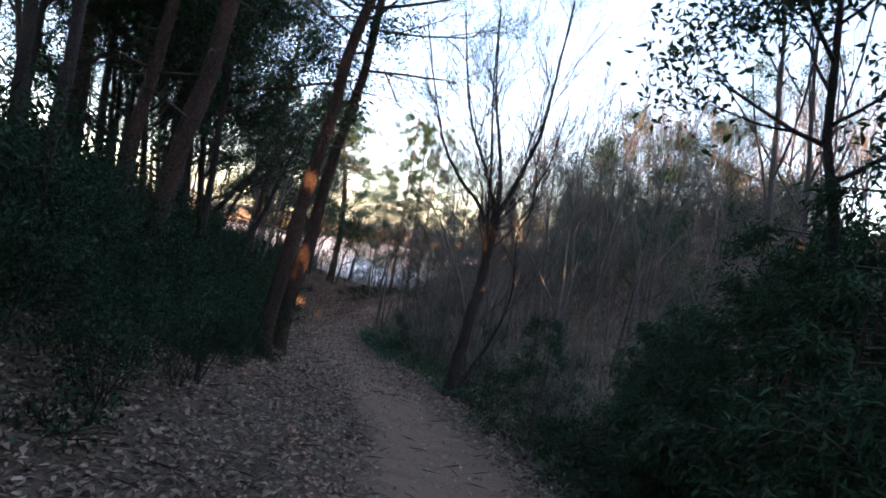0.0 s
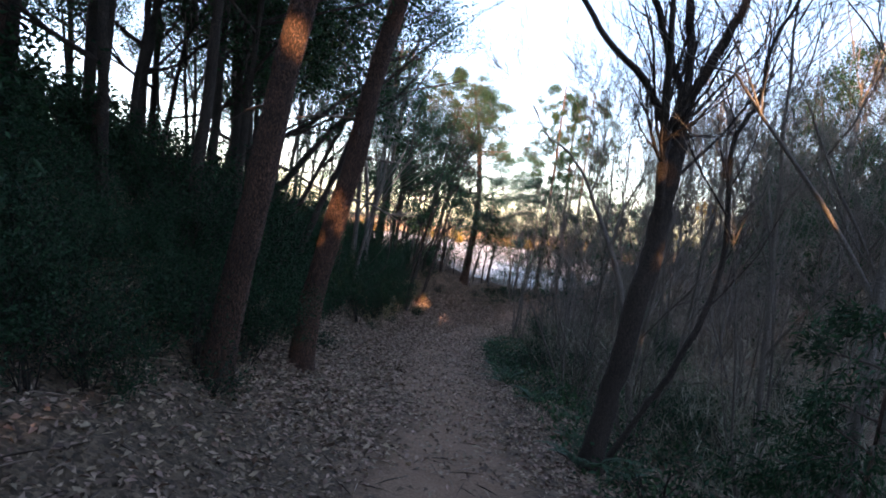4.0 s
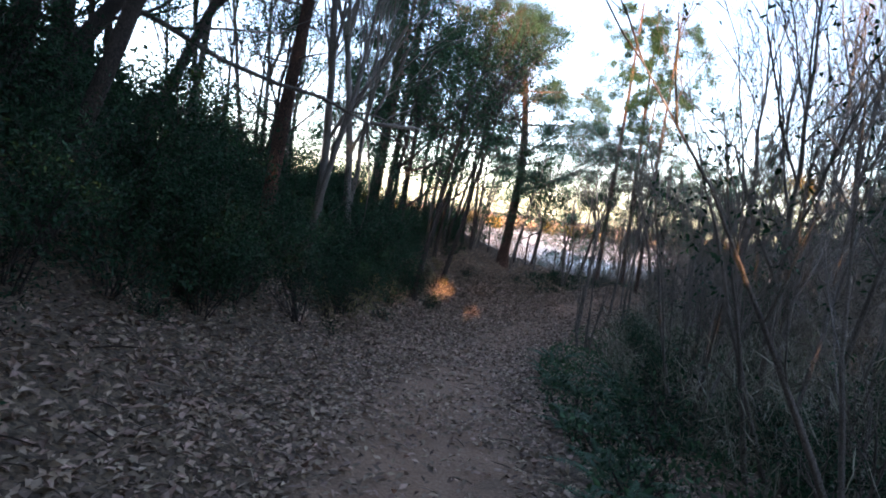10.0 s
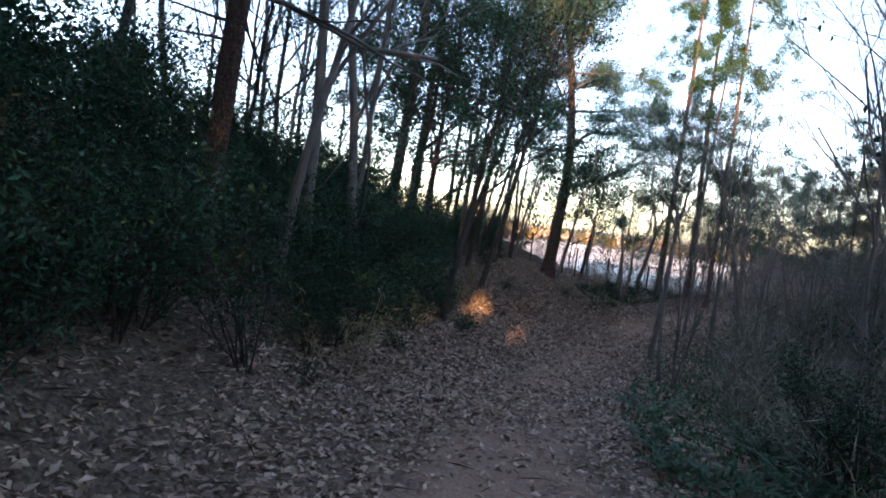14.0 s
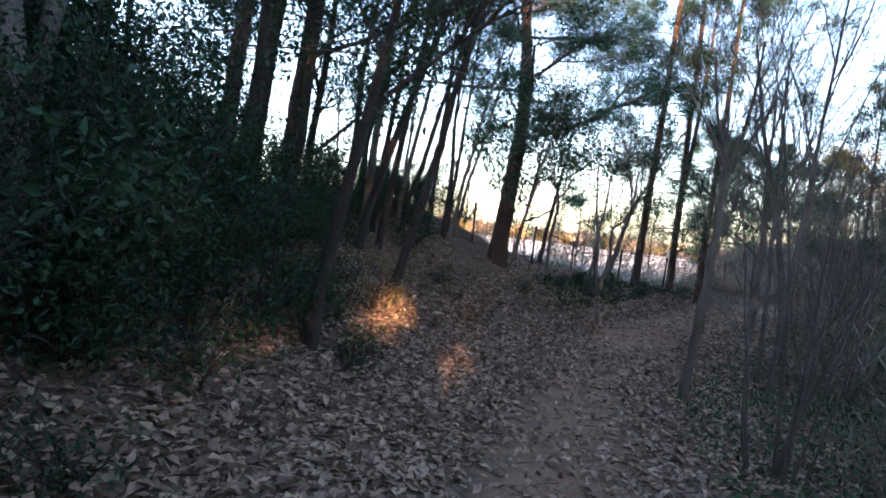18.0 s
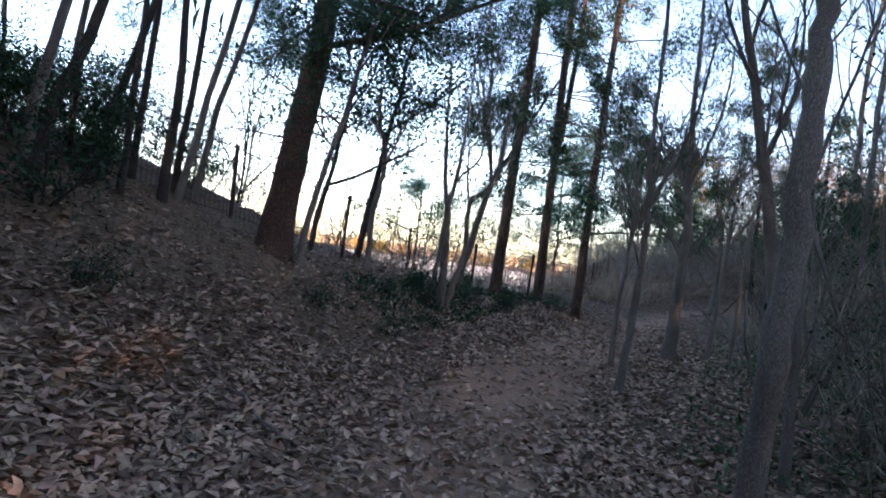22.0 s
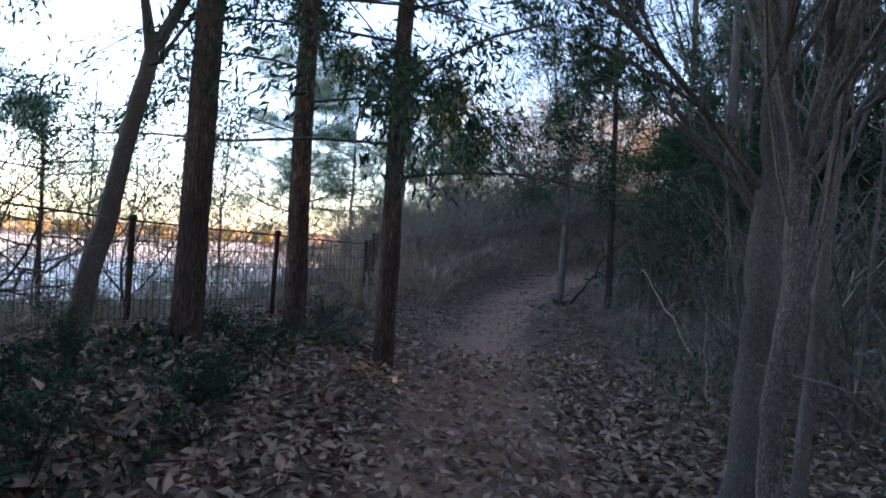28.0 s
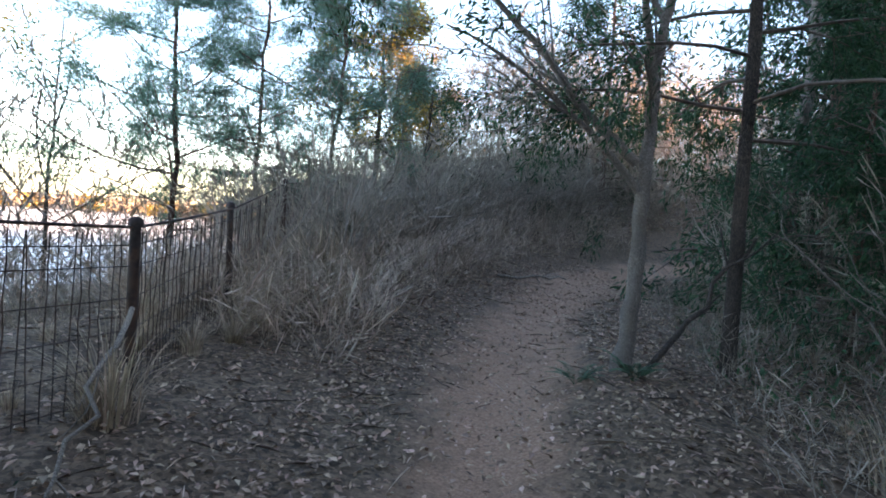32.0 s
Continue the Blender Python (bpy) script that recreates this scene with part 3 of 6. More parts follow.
def bare_tree(x, y, lean=(0, 0), height=7.0, radius=0.08, seed=1, label="", limbs=5, first=0.35, level=4, curve=(0, 0), z=None, material=None, spread=0.5, dry=0, group="bare trees of the wood", rise=0.35, length=0.42, vase=0, limb_length=3.5, split=False, name="bare_tree", side=(0, 0)):
    """A leafless tree: a trunk that parts into limbs and those into twigs. vase: so many limbs that all leave the trunk's top."""
    rng = np.random.default_rng(seed)
    ob = thing(name, x, y, (land(x, y)[0] if z is None else z) - 0.03, label or "leafless slender tree with grey bark and fine twigs", "tree", group)
    line = trunk_line(rng, lean, height, 10, 0.03 * min(1.0, height / 6), curve)
    mat = material or M_GREY
    child("trunk", trunk_mesh("trunk", line, radius, mat, 10, 0.62 if vase else 0.25, 1.35, seed), ob)
    out, tips = [], []
    for n in range(vase):
        a = n * 6.283 / vase + rng.uniform(-0.4, 0.4)
        d = along_line(line, 1) - along_line(line, 0.8)
        d = d / np.linalg.norm(d) + spread * np.array([math.cos(a) + side[0], math.sin(a) + side[1], 0]) * rng.uniform(0.6, 1.2)
        mine = []
        fork(rng, mine, along_line(line, rng.uniform(0.9, 1.0)), d, limb_length * rng.uniform(0.8, 1.15), radius * rng.uniform(0.38, 0.55), level - 1, (2, 4), 0.58, 0.5, 0.07, rise, tips, 6)
        if split:
            v, f = tubes(mine)
            child("limb", mesh_of("limb", v, f, mat, True), ob)
        else:
            out.extend(mine)
    for n in range(limbs):
        u = first + (0.97 - first) * (n + rng.uniform(0, 0.8)) / limbs
        a = n * 2.4 + rng.uniform(-0.6, 0.6)
        d = along_line(line, min(u + 0.05, 1)) - along_line(line, max(u - 0.05, 0))
        d = d / np.linalg.norm(d) + spread * np.array([math.cos(a) + side[0], math.sin(a) + side[1], 0.1]) * rng.uniform(0.7, 1.4)
        fork(rng, out, along_line(line, u), d, (height + vase * 0.6) * length * (1.15 - u * 0.6) * rng.uniform(0.7, 1.1), radius * (1 - 0.75 * u) * 0.6, level - 1, (2, 4), 0.62, 0.5, 0.08, rise, tips, 5)
    if out:
        branchwork(ob, out, mat)
    if dry:
        v, f = sprays(rng, tips, dry, 0.05, 0.07, 0.035, 0.7, 0.2)
        crown_of(ob, v, f, M_DRYLEAF, "withered_leaves")
    return ob


def smooth_line(points, steps=4):
    """A rounder line through the given points."""
    p = np.asarray(points, float)
    q = np.concatenate([[2 * p[0] - p[1]], p, [2 * p[-1] - p[-2]]])
    t = np.linspace(0, 1, steps, endpoint=False)[:, None]
    out = [0.5 * (2 * b + (c - a) * t + (2 * a - 5 * b + 4 * c - d) * t ** 2 + (3 * b - a - 3 * c + d) * t ** 3) for a, b, c, d in zip(q, q[1:], q[2:], q[3:])]
    return np.concatenate(out + [p[-1:]])


def posed_tree(x, y, stems, seed, label, material, twigs=8, level=3, length=1.3, leaves=0, size=0.08, group="bare trees of the wood", name="bare_tree", rise=0.3, dry=0):
    """A tree of known build: each stem is (radius at its foot, radius at its tip, points from the tree's foot); twigs grow from the stems."""
    rng = np.random.default_rng(seed)
    ob = thing(name, x, y, land(x, y)[0] - 0.03, label, "tree", group)
    out, tips = [], []
    for n, (r0, r1, points) in enumerate(stems):
        p = smooth_line(points, 5)
        p[1:-1] += rng.normal(size=(len(p) - 2, 3)) * min(0.012, r0 * 0.15)
        if n == 0:
            p[0, 2] -= 0.25
        r = np.linspace(r0, r1, len(p))
        h = p[:, 2]
        r = r + (0.45 * r0 * np.exp(-np.clip(h, 0, 9) / (r0 * 1.8)) if h[0] < 0.3 else 0)
        r = r * (1 + 0.05 * rng.normal(size=len(p)))
        v, f = tubes([(p, r, 12 if r0 > 0.05 else 8)])
        child("trunk" if n == 0 else "limb", mesh_of("trunk" if n == 0 else "limb", v, f, material, True), ob)
        if r1 > 0.045:
            continue
        for _ in range(twigs):
            k = int(len(p) * rng.uniform(0.3, 0.98))
            if p[k, 2] < 1.2:
                continue
            d = p[k] - p[k - 1]
            d = d / np.linalg.norm(d) + 0.75 * unit(rng, 1)[0]
            fork(rng, out, p[k], d, length * rng.uniform(0.5, 1.1), max(0.35 * r[k], 0.006), level, (2, 4), 0.62, 0.5, 0.09, rise, tips, 5, 0.25, 0.003)
    if out:
        branchwork(ob, out, material)
    if leaves:
        v, f = sprays(rng, tips, leaves, 0.14, size, size * 0.42, 0.25, 0.5)
        crown_of(ob, v, f, M_LEAF)
    if dry:
        v, f = sprays(rng, tips, dry, 0.05, 0.07, 0.035, 0.7, 0.2)
        crown_of(ob, v, f, M_DRYLEAF, "withered_leaves")
    return ob


def leafy_tree(x, y, lean=(0, 0), height=6.0, radius=0.07, seed=1, label="", limbs=8, first=0.25, leaves=7000, size=0.1, curve=(0, 0), z=None, material=None, leaf=None, spread=0.9, rise=0.25, length=0.36, group="evergreens of the wood"):
    """An evergreen broadleaved tree or tall shrub."""
    rng = np.random.default_rng(seed)
    ob = thing("evergreen_tree", x, y, (land(x, y)[0] if z is None else z) - 0.03, label or "dark evergreen tree with glossy leaves", "tree", group)
    line = trunk_line(rng, lean, height, 10, 0.03, curve)
    child("trunk", trunk_mesh("trunk", line, radius, material or M_DARK, 10, 0.25, 1.35, seed), ob)
    out, tips = [], []
    for n in range(limbs):
        u = first + (0.98 - first) * (n + rng.uniform(0, 0.9)) / limbs
        a = n * 2.4 + rng.uniform(-0.6, 0.6)
        d = np.array([math.cos(a) * spread, math.sin(a) * spread, 0.5])
        fork(rng, out, along_line(line, u), d, height * length * (1.2 - u * 0.7) * rng.uniform(0.7, 1.15), radius * (1 - 0.8 * u) * 0.5 + 0.006, 3, (2, 3), 0.6, 0.6, 0.1, rise, tips, 4)
    branchwork(ob, out, material or M_DARK)
    v, f = sprays(rng, tips, leaves, 0.2, size, size * 0.42, 0.25, 0.5)
    crown_of(ob, v, f, leaf or M_LEAF)
    return ob


def shrub(x, y, height=1.4, width=1.0, stems=7, leaves=1600, size=0.07, seed=1, label="", leaf=None, z=None, name="shrub", group="undergrowth", shape=0.42, bark_mat=None):
    """A bush of many stems with leaves all over."""
    rng = np.random.default_rng(seed)
    ob = thing(name, x, y, (land(x, y)[0] if z is None else z) - 0.03, label or "dense dark evergreen shrub in the undergrowth", "shrub", group)
    out, tips = [], []
    for n in range(stems):
        a = n * 2.4 + rng.uniform(-0.4, 0.4)
        lean = rng.uniform(0.1, 1.0) * width / height
        fork(rng, out, (0.06 * math.cos(a), 0.06 * math.sin(a), -0.05), (lean * math.cos(a), lean * math.sin(a), 1), height * rng.uniform(0.6, 1.0), 0.014, 2, (2, 4), 0.55, 0.6, 0.1, 0.1, tips, 5, 0.25)
        if leaves == 0:
            v, f = tubes(out)
            child("stem", mesh_of("stem", v, f, bark_mat or M_DARK, True), ob)
            out = []
    if out:
        branchwork(ob, out, bark_mat or M_DARK)
    if leaves:
        v, f = sprays(rng, tips, leaves, 0.1, size, size * shape, 0.2, 0.5)
        crown_of(ob, v, f, leaf or M_SHRUB, "foliage")
    return ob


def sapling_clump(x, y, height=4.0, stems=6, seed=1, label="", spread=0.25, material=None, z=None, leaves=0, lean=(0, 0), name="sapling", radius=0.022, twigs=3):
    """Several thin leafless stems from one root."""
    rng = np.random.default_rng(seed)
    ob = thing(name, x, y, (land(x, y)[0] if z is None else z) - 0.03, label or "clump of thin leafless saplings", "sapling", "saplings of the thicket")
    out, tips = [], []
    for n in range(stems):
        a = n * 2.4 + rng.uniform(-0.5, 0.5)
        o = rng.uniform(0.0, 0.35)
        h = height * rng.uniform(0.55, 1.05)
        line = bent(rng, (o * math.cos(a), o * math.sin(a), -0.05), (spread * math.cos(a) + lean[0], spread * math.sin(a) + lean[1], 1), h, 9, 0.05, 0.1)
        r = radius * rng.uniform(0.6, 1.5)
        out = [(line, np.linspace(r, 0.004, 10), 6)]
        for _ in range(twigs + 3):
            k = rng.integers(3, 10)
            d = line[k] - line[k - 1]
            d = d / np.linalg.norm(d) + 0.7 * unit(rng, 1)[0]
            fork(rng, out, line[k], d, h * 0.26 * rng.uniform(0.6, 1.3), 0.007, 2, (2, 3), 0.62, 0.5, 0.08, 0.2, tips, 4, 0.25, 0.003)
        v, f = tubes(out)
        child("stem", mesh_of("stem", v, f, material or M_GREY, True), ob)
    if leaves:
        v, f = sprays(rng, tips, leaves, 0.06, 0.08, 0.035, 0.5, 0.3)
        crown_of(ob, v, f, M_SHRUB, "foliage")
    return ob


def grass_tuft(x, y, height=0.7, count=110, seed=1, label="", material=None, arch=0.9, width=0.012, spread=0.16, z=None, name="grass_tuft", group="dry grass"):
    """Arching blades from one root."""
    rng = np.random.default_rng(seed)
    ob = thing(name, x, y, (land(x, y)[0] if z is None else z) - 0.02, label or "tuft of dry straw-coloured grass", "grass", group)
    a = rng.uniform(0, 2 * math.pi, count)
    h = height * rng.uniform(0.45, 1.1, count)
    o = rng.uniform(0, spread, count)
    bend = arch * rng.uniform(0.2, 1.2, count) * h
    t = np.linspace(0, 1, 5)
    w = width * rng.uniform(0.6, 1.4, count)
    cx = (o * np.cos(a))[:, None] + np.cos(a)[:, None] * bend[:, None] * t ** 2
    cy = (o * np.sin(a))[:, None] + np.sin(a)[:, None] * bend[:, None] * t ** 2
    cz = h[:, None] * (t - 0.35 * t ** 3 * rng.uniform(0, 1.6, count)[:, None])
    side = np.stack([-np.sin(a), np.cos(a), 0 * a], 1)[:, None] * (w[:, None] * (1 - 0.92 * t))[:, :, None] * 0.5
    mid = np.stack([cx, cy, cz], -1)
    v = np.stack([mid - side, mid + side], 2).reshape(count, 10, 3)
    q = np.array([[2 * i, 2 * i + 1, 2 * i + 3, 2 * i + 2] for i in range(4)])
    f = (q[None] + 10 * np.arange(count)[:, None, None]).reshape(-1, 4)
    crown_of(ob, v.reshape(-1, 3), f, material or M_STRAW, "tussock")
    return ob


def stick(x, y, x2, y2, z1, z2, radius=0.02, seed=1, label="", material=None, name="fallen_branch", twigs=3, sag=0.0):
    """A dead branch between two places, heights given over the ground."""
    rng = np.random.default_rng(seed)
    a = np.array([x, y, land(x, y)[0] + z1])
    b = np.array([x2, y2, land(x2, y2)[0] + z2])
    t = np.linspace(0, 1, 9)[:, None]
    line = a * (1 - t) + b * t
    line[1:-1] += rng.normal(size=(7, 3)) * radius * 1.2
    line[:, 2] -= sag * (4 * t * (1 - t))[:, 0]
    ob = thing(name, a[0], a[1], a[2], label or "bare fallen branch lying in the leaves", "branch")
    out = []
    for _ in range(twigs):
        k = rng.integers(3, 9)
        d = (b - a) / np.linalg.norm(b - a) + 0.8 * unit(rng, 1)[0]
        fork(rng, out, line[k] - a, d, np.linalg.norm(b - a) * 0.25, radius * 0.4, 1, (1, 3), 0.6, 0.5, 0.1, 0.0, None, 4)
    v, f = tubes([(line - a, np.linspace(radius, radius * 0.45, 9), 8)])
    child("stem", mesh_of("stem", v, f, material or M_GREY, True), ob)
    if out:
        branchwork(ob, out, material or M_GREY)
    return ob


def dwarf_bamboo(x, y, height=1.1, canes=7, seed=1, label="", leaf=None, z=None):
    """Thin canes that end in fans of long pale-edged leaves."""
    rng = np.random.default_rng(seed)
    ob = thing("dwarf_bamboo", x, y, (land(x, y)[0] if z is None else z) - 0.02, label or "dwarf bamboo with long half-withered leaves", "bamboo", "dwarf bamboo on the bank")
    for n in range(canes):
        a = rng.uniform(0, 6.3)
        line = bent(rng, (0.12 * math.cos(a), 0.12 * math.sin(a), 0), (0.35 * math.cos(a), 0.35 * math.sin(a), 1), height * rng.uniform(0.6, 1.05), 6, 0.06, -0.3)
        v, f = tubes([(line, np.linspace(0.006, 0.003, 7), 5)])
        cane = child("cane", mesh_of("cane", v, f, M_STRAW, True), ob)
        k = 26
        c = line[rng.integers(3, 7, k)] + rng.normal(size=(k, 3)) * 0.04
        d = unit(rng, k) + [0.4 * math.cos(a), 0.4 * math.sin(a), -0.25]
        v, f = blades(c, d, unit(rng, k) + [0, 0, 0.8], rng.uniform(0.09, 0.17, k), rng.uniform(0.012, 0.022, k))
        tagged(child("leaf_fan", mesh_of("leaf_fan", v, f, leaf or M_SASA), cane), kind="stuff")
    return ob


def fern(x, y, height=0.45, fronds=9, seed=1, label="", z=None):
    """Arching fronds from one crown, each with two rows of leaflets."""
    rng = np.random.default_rng(seed)
    ob = thing("fern", x, y, (land(x, y)[0] if z is None else z) - 0.02, label or "green fern at the edge of the trail", "fern", "ferns beside the trail")
    for n in range(fronds):
        a = n * 2.4 + rng.uniform(-0.3, 0.3)
        line = bent(rng, (0.02 * math.cos(a), 0.02 * math.sin(a), 0), (0.6 * math.cos(a), 0.6 * math.sin(a), 1), height * rng.uniform(0.9, 1.4), 8, 0.03, -1.3)
        v1, f1 = tubes([(line, np.linspace(0.004, 0.0015, 9), 4)])
        t = np.linspace(0.25, 1, 18)
        c = np.stack([np.interp(t, np.linspace(0, 1, 9), line[:, k]) for k in range(3)], 1)
        d = np.gradient(c, axis=0)
        d /= np.linalg.norm(d, axis=1)[:, None]
        side = np.cross(d, [0, 0, 1.0])
        ln = height * 0.3 * (1.1 - t)
        v2, f2 = blades(np.concatenate([c, c]), np.concatenate([side + 0.5 * d, -side + 0.5 * d]), np.tile([[0, 0, 1.0]], (36, 1)), np.concatenate([ln, ln]), np.full(36, 0.022))
        child("frond", mesh_of("frond", np.concatenate([v1, v2]), [f1, f2 + len(v1)], M_FERN), ob)
    return ob


def brushwood(name, label, count, s_range, d_range, height, length, width, material, seed, upright=1.2, clear=1.5, lumps=0.8, category="undergrowth"):
    """Tangled twigs too many to count, standing in drifts over a stretch beside the trail."""
    rng = np.random.default_rng(seed)
    s, d = rng.uniform(*s_range, count), rng.uniform(min(d_range), max(d_range), count)
    x, y = at_station(s, d)
    _, off, _ = on_trail(x, y)
    drift = 0.5 + 0.5 * np.sin(1.1 * x + 0.6 * y + seed) * np.sin(0.9 * y - 0.7 * x + 1.3 * seed) + 0.3 * np.sin(2.7 * x + 1.9 * y)
    ok = (np.abs(off) > clear) & (rng.uniform(size=count) < 1 - lumps + lumps * (0.35 + drift))
    x, y, drift = x[ok], y[ok], drift[ok]
    n = len(x)
    h = height * (1 - 0.6 * lumps + 0.6 * lumps * drift) * rng.uniform(0.0, 1.0, n) ** 1.3
    c = np.stack([x, y, land(x, y) + h - 0.1], 1)
    way = unit(rng, n)
    way[:, 2] = np.abs(way[:, 2]) + upright * rng.uniform(0, 1, n)
    long, thick = length * rng.uniform(0.5, 1.4, n), width * rng.uniform(0.6, 1.4, n)
    if width > 0.03 or length < 0.15:
        v, f = blades(c, way, unit(rng, n), long, thick)
    else:
        # each a crooked twig with two side twigs
        way /= np.linalg.norm(way, axis=1)[:, None]
        vs, fs, base = [], [], 0
        for start, bend, share, thin in ((0.0, 0.0, 0.62, 1.0), (0.55, 0.45, 0.6, 0.75), (0.3, 0.8, 0.5, 0.55), (0.5, 0.9, 0.4, 0.5)):
            v, f = blades(c + way * (long * start)[:, None], way + bend * unit(rng, n), unit(rng, n), long * share, thick * thin)
            vs.append(v)
            fs.append(f + base)
            base += len(v)
        v, f = np.concatenate(vs), np.concatenate(fs)
    return tagged(new(name, mesh_of(name, v, f, material)), label, category, kind="stuff")


# ---------- trees that the trail passes ----------
posed_tree(0.72, 12.6, (
    (0.125, 0.105, ((0, 0, 0), (0.17, 0, 1.17), (0.31, 0, 2.11), (0.41, 0, 2.95))),
    (0.1, 0.075, ((0.41, 0, 2.9), (0.46, 0.05, 3.62), (0.51, 0.08, 4.15))),
    (0.055, 0.02, ((0.51, 0.08, 4.1), (0.72, -0.1, 4.58), (0.91, -0.25, 5.15), (1.09, -0.4, 5.78), (1.17, -0.6, 6.6), (1.32, -0.7, 8.4))),
    (0.05, 0.016, ((0.51, 0.08, 4.1), (0.46, 0.3, 4.92), (0.32, 0.5, 5.76), (0.11, 0.7, 6.8), (-0.05, 0.9, 8.7))),
    (0.045, 0.016, ((0.51, 0.08, 4.1), (0.31, 0.1, 4.48), (0.05, 0.0, 5.11), (-0.24, 0.2, 5.74), (-0.5, 0.3, 6.59), (-0.8, 0.4, 8.3))),
    (0.06, 0.045, ((0.37, 0, 2.7), (0.34, -0.12, 3.31), (0.31, -0.18, 3.82))),
    (0.042, 0.012, ((0.31, -0.18, 3.8), (0.03, -0.2, 4.24), (-0.48, -0.1, 4.79), (-0.8, -0.3, 5.29), (-0.97, -0.3, 5.72), (-1.23, -0.2, 6.59), (-1.55, -0.2, 7.9))),
    (0.035, 0.012, ((0.31, -0.18, 3.8), (0.24, -0.4, 4.5), (0.15, -0.6, 5.3), (0.0, -0.8, 6.3), (-0.1, -0.9, 7.8))),
    (0.04, 0.012, ((0.13, 0.1, 0), (0.48, 0.1, 0.76), (0.77, 0.1, 1.35), (1.08, 0.15, 2.44), (1.01, 0.2, 3.67), (1.21, 0.2, 4.19), (1.26, 0.3, 4.75), (1.5, 0.3, 5.39), (1.7, 0.3, 6.6)))),
    11, "dark forked tree leaning over the trail's edge, leafless", M_DARK, 13, 3, 1.7)
pine_tree(-2.89, 10.88, (0.17, 0.03), 13, 0.15, 0.5, 9000, 21, "leaning red pine with dark plated bark on the bank", stubs=12)
pine_tree(-3.13, 12.97, (0.118, 0.11), 13, 0.16, 0.5, 9000, 22, "leaning red pine, its bark catching warm sun", stubs=12)
pine_tree(-7.3, 22.2, (0.1, 0.03), 11.5, 0.13, 0.5, 7000, 24, "slim dark pine standing in shrubs on the bank", stubs=14)
pine_tree(-6.9, 38.05, (0.06, 0.3), 12, 0.23, 0.26, 52000, 23, "big pine on the bank beside the fence", stubs=14, curve=(-0.2, 0.02), reach=3.9)
pine_tree(-4.22, 8.92, (0.14, 0.034), 12, 0.16, 0.45, 6000, 25, "dark pine in the thicket on the bank")
pine_tree(-5.26, 9.47, (0.105, 0.034), 11, 0.12, 0.45, 5000, 26, "dark pine in the thicket on the bank")
leafy_tree(-4.47, 6.72, (0.093, 0.034), 7, 0.09, 27, leaves=4500, first=0.45)
pine_tree(-9.53, 19.45, (0.11, 0.09), 11, 0.15, 0.3, 7000, 28)
# saplings and slim trees right of the first bend
bare_tree(2.21, 10.46, (0.05, 0.05), 5.5, 0.05, 12, limbs=6, first=0.25, group="saplings of the thicket")
bare_tree(3.29, 13.62, (0.12, 0.02), 6.5, 0.06, 13, limbs=7, first=0.3)
bare_tree(5.08, 8.84, (-0.05, 0.03), 9.0, 0.07, 14, limbs=7, first=0.4)
bare_tree(6.02, 8.98, (-0.08, 0.03), 9.0, 0.07, 15, limbs=7, first=0.45)
posed_tree(1.42, 16.9, (
    (0.065, 0.05, ((0, 0, 0), (-0.1, 0.05, 0.6), (-0.22, 0.1, 1.33), (-0.44, 0.4, 2.25), (-0.62, 0.6, 2.85))),
    (0.048, 0.014, ((-0.62, 0.6, 2.83), (-1.0, 1.0, 3.62), (-1.24, 1.2, 4.1), (-1.48, 1.4, 4.55), (-1.95, 2.1, 5.1), (-2.4, 2.6, 5.4), (-2.9, 3.3, 6.2))),
    (0.026, 0.008, ((-0.75, 0.7, 3.1), (-0.6, 1.0, 3.8), (-0.3, 1.2, 4.6), (-0.2, 1.4, 5.6))),
    (0.024, 0.008, ((-1.24, 1.2, 4.1), (-1.1, 1.5, 4.9), (-1.2, 1.7, 5.8))),
    (0.024, 0.008, ((-0.3, 0.2, 1.7), (0.1, 0.5, 2.6), (0.3, 0.7, 3.6), (0.5, 0.9, 4.8)))),
    16, "slim bare tree arching over towards the trail", M_GREY, 16, 4, 1.9)
# trees on the crest of the bank
bare_tree(-8.20, 18.65, (0.5, 0.26), 6.0, 0.11, 51, "dark tree leaning far out over the bank", 6, 0.4, 4, (0.2, 0.1), material=M_DARK)
bare_tree(-8.08, 20.01, (0.36, 0.2), 5.5, 0.09, 52, limbs=6, first=0.4, material=M_DARK)
bare_tree(-7.84, 24.90, (-0.05, 0.0), 7.0, 0.1, 53, limbs=7, first=0.4, vase=3, spread=0.4)
bare_tree(-7.95, 26.40, (-0.1, -0.02), 6.0, 0.1, 54, vase=4, limbs=2, spread=0.5)
bare_tree(-7.12, 23.14, (0.11, 0.13), 7.5, 0.07, 55, limbs=7, first=0.4)
bare_tree(-8.41, 26.67, (0.05, 0.07), 7.5, 0.08, 56, limbs=7, first=0.4)
